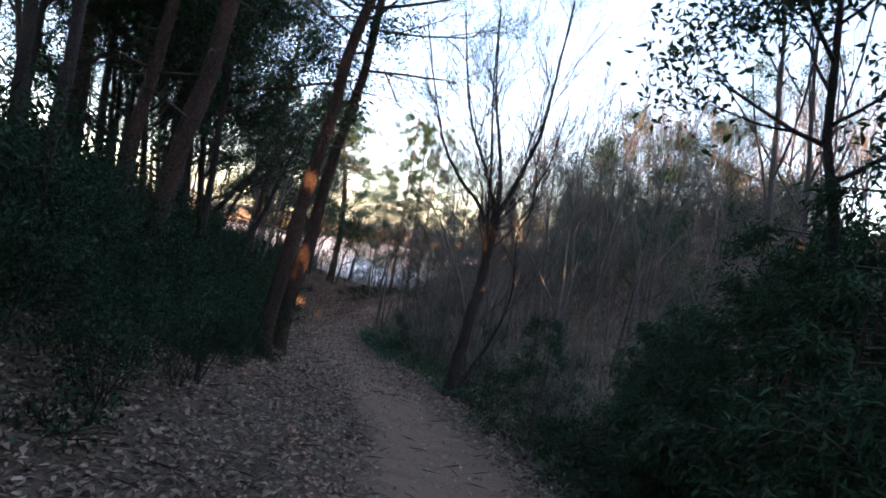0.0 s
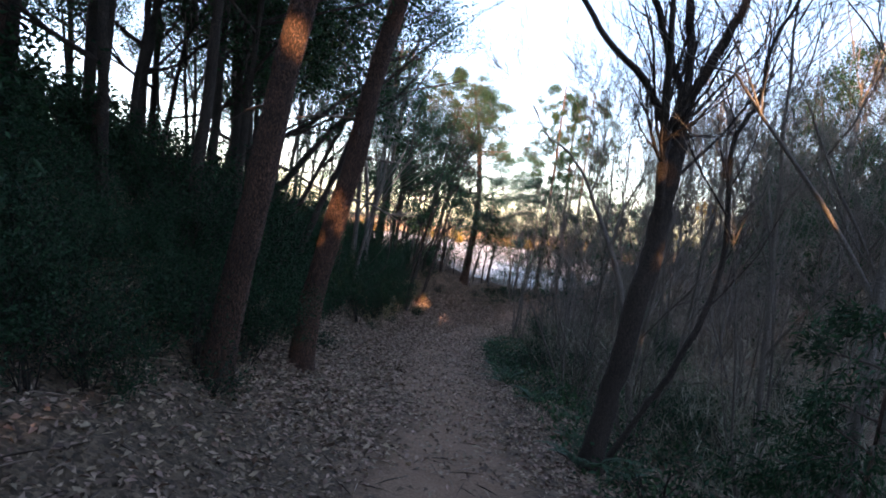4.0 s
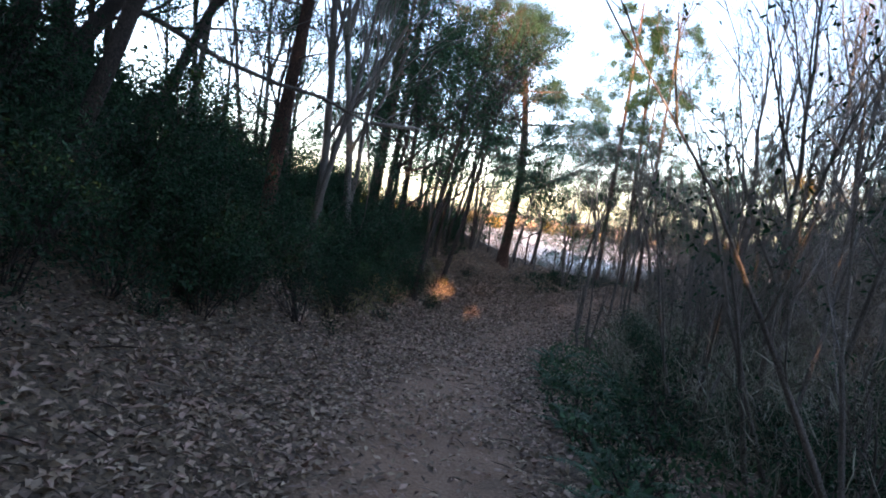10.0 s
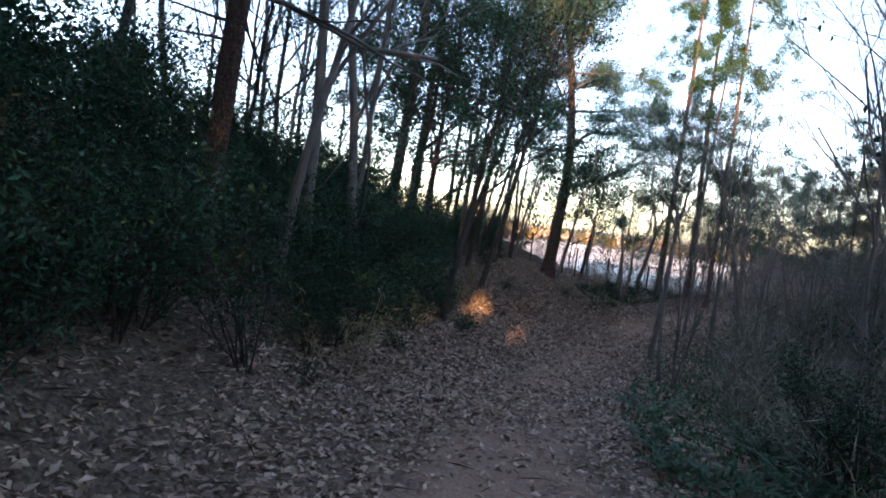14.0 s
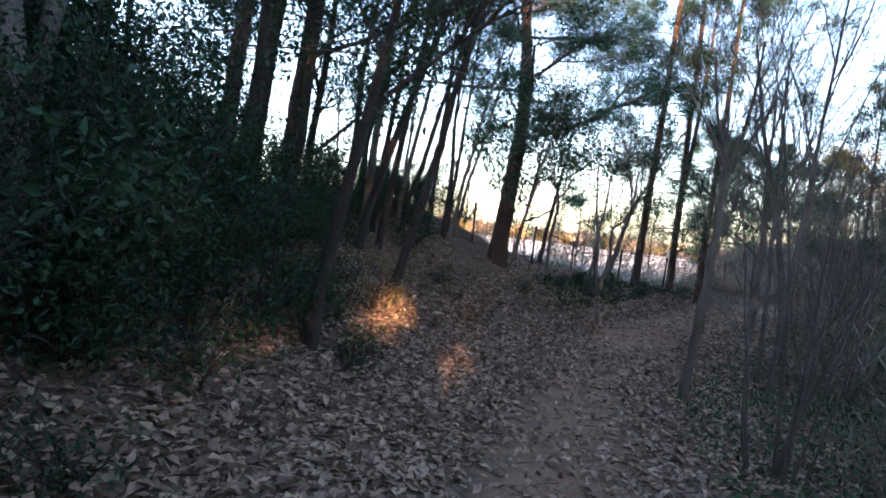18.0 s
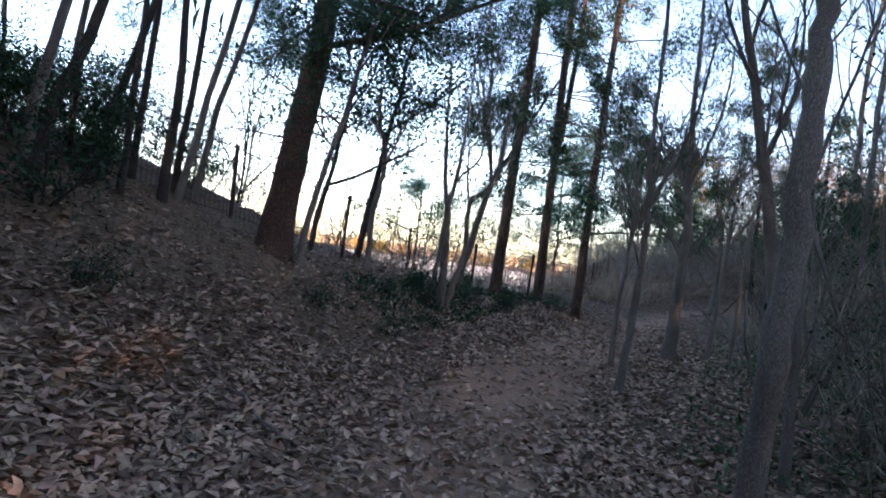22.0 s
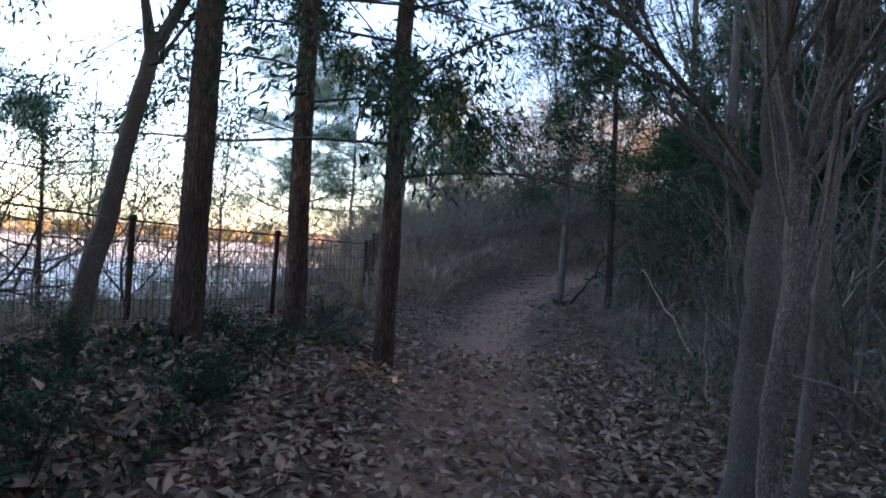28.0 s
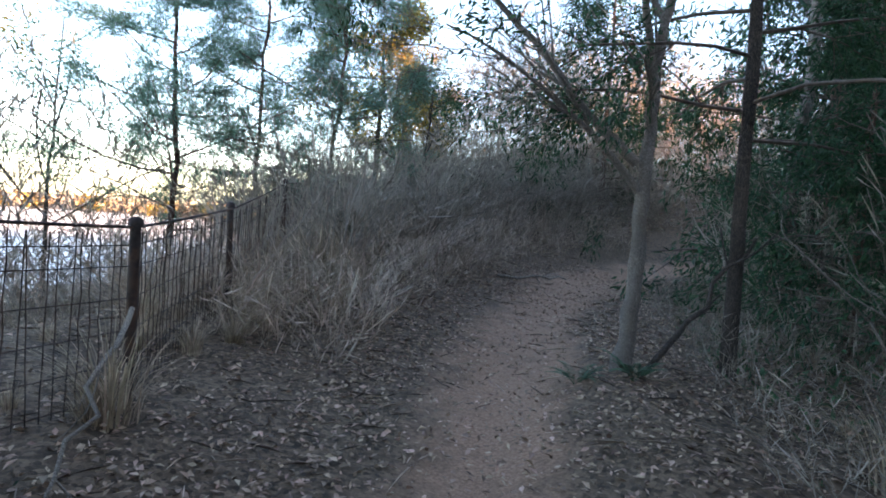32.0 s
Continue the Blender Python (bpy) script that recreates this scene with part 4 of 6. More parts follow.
for n, (x, y, lx, ly, h, r) in enumerate((
        (-8.91, 34.20, 0.02, 0.04, 9.0, 0.12), (-8.97, 34.71, 0.075, 0.06, 8.0, 0.09), (-8.60, 34.23, 0.14, 0.07, 9.0, 0.1), (-8.75, 35.64, 0.07, 0.06, 7.0, 0.08),
        (-8.71, 35.66, 0.22, 0.09, 7.5, 0.085), (-8.34, 36.63, 0.02, 0.04, 6.0, 0.06), (-9.08, 36.78, 0.02, 0.03, 6.5, 0.06), (-8.82, 36.85, 0.19, 0.03, 7.0, 0.075),
        (-8.10, 37.17, -0.03, 0.03, 6.0, 0.085), (-8.11, 37.49, 0.17, 0.03, 7.0, 0.07), (-8.51, 37.14, 0.03, -0.02, 7.0, 0.065), (-8.17, 37.59, 0.07, -0.02, 7.0, 0.065), (-8.04, 37.85, 0.22, -0.03, 6.5, 0.065))):
    bare_tree(x, y, (lx, ly), h, r * 0.78, 60 + n, "slim dark tree on the crest of the bank", 6, 0.45, 4, material=M_DARK if n % 3 else M_GREY, group="trees on the bank's crest", dry=60 if n % 4 == 0 else 0)
cedar_tree(-11.08, 33.41, (0.05, 0.05), 11, 0.16, 0.22, 16000, 75, "dark conifer on the bank with low sweeping branches", 2.6, group="conifers of the wood")
cedar_tree(-10.68, 33.92, (0.05, 0.05), 11, 0.15, 0.26, 16000, 76, "dark conifer on the bank with low sweeping branches", 2.6, group="conifers of the wood")
cedar_tree(-9.42, 30.24, (0.08, 0.03), 9, 0.13, 0.25, 16000, 79, "dark conifer on the bank with low sweeping branches", 2.4, group="conifers of the wood")
leafy_tree(-7.70, 32.73, (0.21, 0.03), 8.5, 0.085, 77, leaves=2200, first=0.5)
leafy_tree(-8.77, 33.62, (0.26, 0.03), 8.5, 0.085, 78, leaves=2200, first=0.5)
# round the bend
bare_tree(-6.53, 37.92, (0.2, 0.03), 5.5, 0.05, 80, limbs=5, first=0.5)
posed_tree(-4.47, 39.45, (
    (0.066, 0.054, ((0, 0, 0), (0, 0, 0.56), (-0.02, 0, 1.12), (-0.07, 0, 1.75))),
    (0.046, 0.016, ((-0.07, 0, 1.7), (-0.16, 0.05, 2.1), (-0.2, 0.1, 2.57), (-0.26, 0.15, 3.2), (-0.3, 0.2, 4.1))),
    (0.042, 0.014, ((-0.07, 0, 1.7), (0.0, 0, 2.05), (0.06, -0.05, 2.62), (0.08, -0.1, 3.3), (0.1, -0.2, 4.2))),
    (0.026, 0.008, ((0.01, 0, 2.1), (0.12, 0, 2.28), (0.37, 0.05, 2.58), (0.42, 0.1, 3.1), (0.6, 0.1, 3.7))),
    (0.042, 0.034, ((-0.23, 0.02, -0.05), (-0.17, 0.02, 0.45), (-0.11, 0.02, 0.86), (-0.07, 0.0, 1.68)))),
    81, "grey forked tree with two stems at the foot of the bank", M_GREY, 6, 3, 1.1)
posed_tree(-4.36, 39.55, (
    (0.05, 0.03, ((0.0, 0, 0), (0.05, 0, 0.35), (0.17, 0, 0.87), (0.2, 0, 1.2), (0.18, 0, 1.82), (0.3, 0.05, 1.98), (0.46, 0.05, 2.12), (0.6, 0.1, 2.6), (0.65, 0.1, 3.4))),
    (0.022, 0.008, ((0.18, 0, 1.8), (0.1, 0.1, 2.2), (0.05, 0.15, 2.8), (-0.05, 0.3, 3.5)))),
    82, "crooked slim tree at the foot of the bank", M_GREY, 5, 3, 1.0)
posed_tree(-5.76, 39.6, (
    (0.055, 0.03, ((0, 0, 0), (0, 0, 0.46), (-0.02, 0, 0.93), (0.06, 0.02, 1.5), (0.07, 0.04, 1.87), (0.01, 0.05, 2.22), (-0.09, 0.05, 2.51), (-0.15, 0.1, 3.1))),
    (0.022, 0.008, ((0.07, 0.03, 1.8), (0.25, 0.0, 2.2), (0.45, -0.1, 2.7), (0.6, -0.1, 3.2))),
    (0.024, 0.008, ((0.0, 0.05, 2.3), (-0.3, 0.2, 2.6), (-0.6, 0.3, 3.0), (-0.8, 0.4, 3.5)))),
    83, "slim evergreen oak on the bank by the fence", M_GREY, 7, 2, 0.9, 3600, 0.08, "evergreens of the wood", "evergreen_tree")
leafy_tree(-6.6, 38.95, (0.16, 0.06), 4.4, 0.05, 85, "small evergreen oak with leathery leaves beside the big pine", 13, 0.22, 10000, 0.09, spread=1.1)
leafy_tree(-6.14, 40.65, (0.14, -0.04), 5.2, 0.07, 86, "small evergreen oak by the fence", 8, 0.45, 3000, 0.08)
bare_tree(-4.19, 43.22, (0.2, -0.1), 2.6, 0.1, 87, "pale forked tree against the fence", 1, 0.6, 4, vase=3, limb_length=2.6, spread=0.5, split=True)
cedar_tree(-3.3, 42.8, (0.02, -0.02), 13, 0.135, seed=31, crown_from=0.22, leaves=42000, blade=(0.095, 0.024), reach=2.0)
cedar_tree(-2.16, 43.82, (-0.012, -0.02), 13, 0.125, seed=32, crown_from=0.18, leaves=46000, blade=(0.095, 0.024), reach=2.0, twin=0.2, label="forked cedar with fibrous brown bark and drooping dark sprays")
cedar_tree(-1.43, 42.9, (0.014, 0.0), 13, 0.105, seed=33, crown_from=0.145, leaves=50000, blade=(0.085, 0.02), reach=3.2)
posed_tree(-2.87, 32.65, (
    (0.07, 0.05, ((-0.06, 0.02, 0), (-0.01, 0, 0.88), (0.05, 0.03, 1.63), (0.08, 0.08, 2.43), (0.11, 0.12, 2.95), (0.13, 0.15, 3.45))),
    (0.045, 0.014, ((0.13, 0.15, 3.4), (0.22, 0.05, 3.83), (0.28, -0.05, 4.24), (0.32, -0.15, 5.2))),
    (0.042, 0.014, ((0.13, 0.15, 3.4), (0.06, 0.3, 3.84), (-0.03, 0.4, 4.16), (-0.2, 0.5, 5.1))),
    (0.032, 0.01, ((0.12, 0.14, 3.35), (-0.04, 0.1, 3.74), (-0.23, 0.1, 4.07), (-0.6, 0.2, 4.7))),
    (0.03, 0.01, ((0.17, 0.1, 3.6), (0.39, 0.1, 3.92), (0.54, 0.1, 4.3), (0.7, 0.1, 5.0)))),
    43, "grey slim tree beside the trail, leafless", M_GREY, 8, 3, 1.5)
posed_tree(-2.18, 36.9, (
    (0.055, 0.02, ((-0.02, 0.01, 0), (0.03, 0, 0.61), (0.06, 0, 1.12), (0.07, 0, 1.78), (0.06, 0, 2.4), (0.01, 0, 3.03), (0.02, 0.05, 3.8), (0.0, 0.1, 5.6))),
    (0.035, 0.01, ((0.05, 0, 2.3), (0.25, -0.1, 2.8), (0.45, -0.15, 3.5), (0.55, -0.2, 4.5)))),
    44, "grey slim tree beside the trail, leafless", M_GREY, 9, 3, 1.3)
bare_tree(-1.50, 34.60, (-0.02, 0.03), 6.0, 0.05, 45, limbs=6, first=0.35)
bare_tree(-1.66, 33.30, (0.06, 0.03), 6.5, 0.05, 46, limbs=6, first=0.4)
bare_tree(-1.85, 38.42, (0.02, 0.01), 1.85, 0.045, 47, "pale slim sapling beside the trail, forked low", 2, 0.5, 4, material=M_PALE, vase=4, limb_length=1.7, spread=0.35, split=True)
posed_tree(-0.65, 39.35, (
    (0.1, 0.03, ((-0.03, 0, 0), (0, 0, 0.85), (0.01, 0, 1.37), (0.02, 0, 2.09), (0, 0, 2.56), (-0.05, 0.02, 3.05), (-0.09, 0.05, 3.55), (-0.16, 0.1, 6.0))),
    (0.045, 0.012, ((-0.01, 0, 2.7), (-0.12, 0.05, 2.96), (-0.25, 0.1, 3.27), (-0.5, 0.2, 3.7), (-0.9, 0.3, 4.6))),
    (0.04, 0.012, ((0, 0, 2.9), (0.2, 0.1, 3.5), (0.4, 0.1, 4.3), (0.5, 0.2, 5.3)))),
    48, "grey tree beside the trail", M_GREY, 9, 3, 1.4)
bare_tree(-0.06, 38.61, (0.01, 0.0), 4.5, 0.042, 49, limbs=5, first=0.5, material=M_PALE)
bare_tree(-0.72, 36.16, (-0.2, 0.0), 6.0, 0.085, 50, limbs=6, first=0.45, dry=50)
bare_tree(-0.02, 39.47, (0.07, -0.01), 3.8, 0.05, 57, limbs=4, first=0.4, material=M_PALE)
posed_tree(2.88, 45.85, (
    (0.072, 0.022, ((0.03, -0.02, 0), (0.06, -0.03, 0.61), (0.08, -0.03, 1.28), (0.09, -0.03, 1.81), (0.06, -0.05, 2.28), (0.1, -0.06, 2.81), (0.19, -0.1, 3.33), (0.27, -0.1, 3.92), (0.3, -0.1, 5.0))),
    (0.045, 0.01, ((0.0, 0, 1.7), (-0.41, 0.3, 2.17), (-0.74, 0.5, 2.61), (-1.37, 0.9, 3.28), (-1.83, 1.2, 3.56))),
    (0.03, 0.008, ((0.03, -0.02, 1.48), (-0.39, 0.15, 1.91), (-1.05, 0.4, 2.39), (-1.5, 0.6, 2.6))),
    (0.04, 0.01, ((0.06, -0.05, 2.28), (-0.25, -0.1, 3.26), (-0.59, -0.3, 4.33))),
    (0.035, 0.01, ((0.1, -0.06, 2.81), (0.03, 0.15, 3.27), (-0.29, 0.4, 4.32))),
    (0.03, 0.01, ((0.15, -0.08, 3.1), (0.5, -0.3, 3.5), (0.9, -0.5, 4.2)))),
    41, "grey tree with long arching limbs beside the trail", M_GREY, 11, 3, 1.1, rise=0.1)
cedar_tree(3.75, 45.45, (-0.02, 0.02), 8, 0.065, 0.24, 34000, 42, "slim dark conifer beside the trail", 1.6, blade=(0.075, 0.018), material=M_DARK, group="conifers of the wood")

# ---------- filling of the wood ----------


def tallness(ob):
    """Height of a thing over its own foot."""
    return max((v[2] for c in ob.children for v in c.bound_box), default=1.0)


SUN_SPOT = (-7.15, 31.83, -3.96)


def in_sun_lane(x, y, height):
    """Whether a plant would close the lane in which the low sun reaches the bank at the bend."""
    tx, ty = math.sin(radians(SUN_AZ)), math.cos(radians(SUN_AZ))
    along = (x - SUN_SPOT[0]) * tx + (y - SUN_SPOT[1]) * ty
    aside = abs((x - SUN_SPOT[0]) * ty - (y - SUN_SPOT[1]) * tx)
    return along > -2.0 and aside < 1.2 + 0.18 * height and land(x, y)[0] + height > SUN_SPOT[2] - 0.5 + max(along, 0) * math.tan(radians(SUN_ELEV))


def scatter(kinds, count, s_range, d_range, seed, small=0.75, big=1.2, gap=0.9):
    """Copies of the given things at random over a stretch of the trail's side."""
    r = np.random.default_rng(seed)
    put = []
    tries = 0
    while len(put) < count and tries < count * 12:
        tries += 1
        s, d = r.uniform(*s_range), r.uniform(min(d_range), max(d_range))
        x, y = at_station(s, d)
        st, off, _ = on_trail(x, y)
        if abs(off[0]) < min(abs(d_range[0]), abs(d_range[1])) * 0.92 or any((x - a) ** 2 + (y - b) ** 2 < gap * gap for a, b in put):
            continue
        put.append((x, y))
        k = r.uniform(small, big)
        src = kinds[r.integers(0, len(kinds))]
        if in_sun_lane(x, y, tallness(src) * k):
            continue
        copy_thing(src, pose(x, y, land(x, y)[0] - 0.03, r.uniform(-4, 4), r.uniform(-4, 4), r.uniform(0, 360)) @ Matrix.Diagonal((k, k, k * r.uniform(0.9, 1.15), 1)))


# first ones of each kind, which the rest repeat
bush_dark = [shrub(*at_station(5, -4.2), 1.5, 1.1, 8, 4600, 0.062, 101), shrub(*at_station(9, -4.0), 1.2, 1.2, 7, 2600, 0.09, 102, shape=0.28), shrub(*at_station(20, -3.6), 1.8, 1.1, 9, 5200, 0.058, 103), shrub(*at_station(15, -4.4), 1.6, 1.0, 10, 1500, 0.07, 108, "straggling evergreen shrub with thin foliage")]
bush_low = [shrub(*at_station(25, -2.6), 0.5, 0.5, 6, 420, 0.06, 104, "low evergreen seedlings among fallen leaves", name="seedling"), shrub(*at_station(12, -3.2), 0.4, 0.6, 6, 380, 0.055, 105, "low evergreen seedlings among fallen leaves", name="seedling")]
bush_bare = [shrub(*at_station(14, 2.6), 1.7, 0.9, 10, 0, 0.05, 106, "leafless grey twiggy shrub in the thicket", bark_mat=M_GREY, name="bare_shrub"), shrub(*at_station(18, 3.0), 1.4, 1.0, 10, 250, 0.05, 107, "twiggy shrub with few leaves", bark_mat=M_GREY, name="bare_shrub")]
clump = [sapling_clump(*at_station(12, 3.4), 4.2, 7, 111), sapling_clump(*at_station(17, 2.6), 3.6, 6, 112, spread=0.35), sapling_clump(*at_station(30.5, 2.0), 4.5, 8, 113, spread=0.18), sapling_clump(*at_station(22, 3.2), 5.0, 5, 114, spread=0.3, leaves=500)]
young_conifer = [cedar_tree(*at_station(3, 4.2), (0, 0), 4.5, 0.05, 0.04, 8000, 121, "young dark conifer in the thicket", 1.5, group="conifers of the wood"), cedar_tree(*at_station(-1, 4.6), (0.02, 0), 6, 0.07, 0.05, 9500, 122, "young dark conifer in the thicket", 1.8, group="conifers of the wood")]
tall_bare = [bare_tree(*at_station(15, -9), (0.05, 0.03), 8, 0.07, 131, limbs=9, first=0.3, level=5, spread=0.6), bare_tree(*at_station(24, 6.5), (0.0, 0.05), 7, 0.06, 132, limbs=9, first=0.25, level=5, spread=0.65), bare_tree(*at_station(27, 8), (0.03, -0.03), 8.5, 0.075, 133, limbs=6, first=0.4, level=5, vase=3, spread=0.45)]
tall_leafy = [leafy_tree(*at_station(12, -7), (0.06, 0.03), 7.5, 0.09, 141, leaves=9000), leafy_tree(*at_station(22, -6.5), (0.08, 0.0), 6.5, 0.08, 142, leaves=8000, size=0.085)]
tall_pine = [pine_tree(*at_station(6, -9), (0.06, 0.03), 12, 0.15, 0.4, 7000, 151), pine_tree(*at_station(18, -10), (0.04, 0.06), 13, 0.16, 0.45, 7000, 152)]
straw = [grass_tuft(*at_station(46.5, -2.0), 0.7, 130, 161), grass_tuft(*at_station(49, -2.6), 0.9, 150, 162, arch=1.2), grass_tuft(*at_station(47, 2.2), 0.6, 120, 163, arch=0.7)]
stalks = [grass_tuft(*at_station(51, -2.4), 1.15, 46, 164, "arching pale dry stalks on the mound", M_DRYBRUSH, 1.5, 0.013, 0.3, name="dry_stalks"), grass_tuft(*at_station(53, -3.0), 0.8, 38, 165, "arching pale dry stalks on the mound", M_DRYBRUSH, 1.9, 0.012, 0.35, name="dry_stalks")]
brush = [shrub(*at_station(50, -3.2), 1.5, 1.2, 14, 0, 0.05, 171, "tangled leafless brown brush", bark_mat=M_BROWNBRUSH, name="bramble"), shrub(*at_station(52, -4.5), 1.9, 1.1, 14, 0, 0.05, 172, "tangled leafless brown brush", bark_mat=M_BROWNBRUSH, name="bramble")]

# the bank, from the start to the bend
scatter(bush_dark, 30, (5.5, 17), (-3.9, -6.5), 201, 0.45, 0.8, 0.7)
scatter(bush_dark, 34, (15, 30), (-3.0, -6.0), 202, 0.6, 1.05, 0.7)
scatter(bush_low, 26, (2, 36), (-2.0, -4.5), 203, 0.7, 1.3, 0.5)
scatter(bush_low, 22, (24, 36), (-2.6, -5.5), 213, 0.8, 1.5, 0.5)
scatter(tall_leafy, 11, (10, 24), (-5, -13), 204, 0.8, 1.2, 2.0)
scatter(tall_pine, 8, (-4, 20), (-6, -16), 205, 0.8, 1.15, 2.5)
scatter(tall_bare, 12, (8, 34), (-5, -12), 206, 0.8, 1.2, 1.6)
scatter(tall_bare, 5, (25, 33), (-6.5, -10), 207, 0.7, 1.0, 1.6)
scatter(bush_dark, 36, (3, 17.5), (-2.5, -4.2), 449, 0.35, 0.7, 0.55)
# the thicket below the trail
scatter(young_conifer, 12, (-4, 9), (4.0, 9), 211, 0.5, 0.8, 1.2)
scatter(bush_dark, 10, (-3, 9), (2.2, 6), 212, 0.5, 0.9)
scatter(clump, 8, (10, 30), (3.0, 9), 214, 0.75, 1.25, 1.4)
scatter(tall_bare, 14, (9, 27), (2.6, 7.5), 246, 0.6, 0.95, 1.3)
scatter(bush_bare, 5, (10, 32), (3.0, 8), 215, 0.6, 1.0, 1.2)
scatter(bush_low, 48, (6, 25), (1.6, 6), 240, 0.7, 1.6, 0.6)
scatter(tall_bare, 15, (5, 32), (4.5, 20), 216, 0.5, 0.9, 1.8)
scatter(bush_dark, 11, (13, 25), (3.2, 8), 217, 0.45, 0.8)
scatter(tall_leafy, 3, (10, 36), (9, 22), 218, 0.6, 0.9, 3)
# beyond the bend
scatter(clump, 13, (31, 45), (2.5, 7), 221, 0.75, 1.15, 0.8)
scatter(bush_bare, 14, (31, 50), (2.4, 7), 222, 0.8, 1.3, 0.7)
scatter(tall_bare, 11, (31, 52), (5, 16), 223, 0.8, 1.2, 1.6)
scatter(young_conifer, 8, (50, 57), (4.4, 9), 224, 0.4, 0.65, 1.2)
scatter(tall_leafy, 5, (33, 56), (12, 18), 225, 0.8, 1.2, 2)
scatter(bush_dark, 5, (36.5, 42), (-1.7, -2.9), 226, 0.2, 0.32, 0.7)
scatter(brush, 46, (50.5, 60), (-2.5, -6.5), 227, 0.6, 1.1, 0.55)
scatter(straw, 30, (45.5, 54), (-2.0, -4.0), 228, 0.3, 0.6, 0.3)
scatter(bush_dark, 7, (51.5, 59), (-2.2, -5), 259, 0.3, 0.55, 0.9)
scatter(stalks, 70, (49, 59), (-1.6, -5.0), 258, 0.6, 1.25, 0.35)
scatter(straw, 26, (47.5, 56), (-1.9, -3.2), 257, 0.55, 1.0, 0.35)
scatter(straw, 20, (43, 52), (1.8, 4), 229, 0.22, 0.45, 0.4)

# dark conifers and an overhanging evergreen beside the start
for n, (x, y, k) in enumerate(((2.69, 3.69, 0.62), (3.20, 5.08, 0.66), (2.25, 2.22, 0.5), (3.92, 6.36, 0.75), (3.64, 3.35, 0.72), (4.80, 5.12, 0.8), (2.68, 6.26, 0.5), (2.41, 1.06, 0.5))):
    while in_sun_lane(x, y, tallness(young_conifer[n % 2]) * k):
        k *= 0.92
    copy_thing(young_conifer[n % 2], pose(x, y, land(x, y)[0] - 0.03, 0, 0, 70 * n) @ Matrix.Diagonal((k, k, k, 1)))
leafy_tree(3.42, 4.3, (-0.08, 0.05), 5.9, 0.07, 143, "evergreen tree overhanging the thicket", 9, 0.62, 6000, 0.085, length=0.26)
leafy_tree(-6.26, 17.63, (0.3, 0.12), 7.2, 0.09, 144, "evergreen tree leaning out over the trail", 8, 0.55, 5200, 0.09, spread=1.2)
leafy_tree(-7.16, 29.13, (0.15, 0.08), 6.5, 0.08, 145, "evergreen tree leaning out over the bank", 10, 0.4, 3000, 0.09)
# the wood that closes the view beyond the last bend
scatter(tall_leafy, 5, (57, 66), (2.5, 10), 231, 0.8, 1.2, 1.8)
scatter(young_conifer, 12, (53, 62), (-3, 10), 232, 0.8, 1.5, 1.4)
scatter(tall_bare, 16, (50, 62), (2.5, 14), 233, 0.8, 1.2, 1.4)
scatter(brush, 16, (50, 62), (2.5, 9), 234, 0.8, 1.3, 0.9)
scatter(tall_bare, 18, (30, 60), (9, 26), 235, 0.8, 1.2, 1.8)
scatter(tall_leafy, 10, (30, 60), (9, 24), 236, 0.8, 1.3, 2.2)
scatter(bush_dark, 10, (33, 52), (4.6, 8), 237, 0.7, 1.2, 0.9)

scatter(bush_dark, 18, (25.5, 31.0), (-3.9, -6.5), 238, 0.7, 1.2, 0.6)
# young pines beyond the fence
for n, (x, y, h) in enumerate(((0.18, 54.91, 7.5), (1.87, 56.11, 7.0), (3.09, 54.67, 6.0), (-5.57, 49.56, 5.2))):
    pine_tree(x, y, (0.01, 0.0), h, 0.06, 0.1, 12000 if x > 0 else 5000, 260 + n, "young bluish-green pine beyond the fence", 2, reach=2.2, leaf=M_YOUNGPINE, loose=0.24)
leafy_tree(5.48, 57.82, (0, 0), 5.6, 0.1, 270, "broadleaved tree in yellow autumn leaf", 9, 0.2, 9000, 0.13, leaf=M_YELLOW)
leafy_tree(9.48, 64.85, (0, 0), 6, 0.12, 271, "broadleaved tree in yellow autumn leaf", 9, 0.2, 9000, 0.15, leaf=M_YELLOW)
leafy_tree(4.94, 53.50, (0, 0), 3.0, 0.04, 272, "small dark evergreen on the mound", 7, 0.1, 4500, 0.05)
# dwarf bamboo and low growth catching the sun on the bank
for n, (x, y, h) in enumerate(((-5.96, 23.17, 1.25), (-6.11, 23.70, 0.9), (-7.43, 28.00, 0.5))):
    dwarf_bamboo(x, y, h, 5, 280 + n)
for n, (x, y, h) in enumerate(((-7.66, 31.11, 0.6), (-7.55, 32.17, 0.5), (-7.93, 33.44, 0.7))):
    dwarf_bamboo(x, y, h, 7, 290 + n)
shrub(-7.54, 31.41, 0.55, 0.4, 7, 260, 0.07, 296, "withered low shrub with tan leaves on the bank", M_DRYLEAF)

scatter(bush_dark, 16, (20, 27.5), (-2.4, -4), 239, 0.5, 0.9, 0.6)

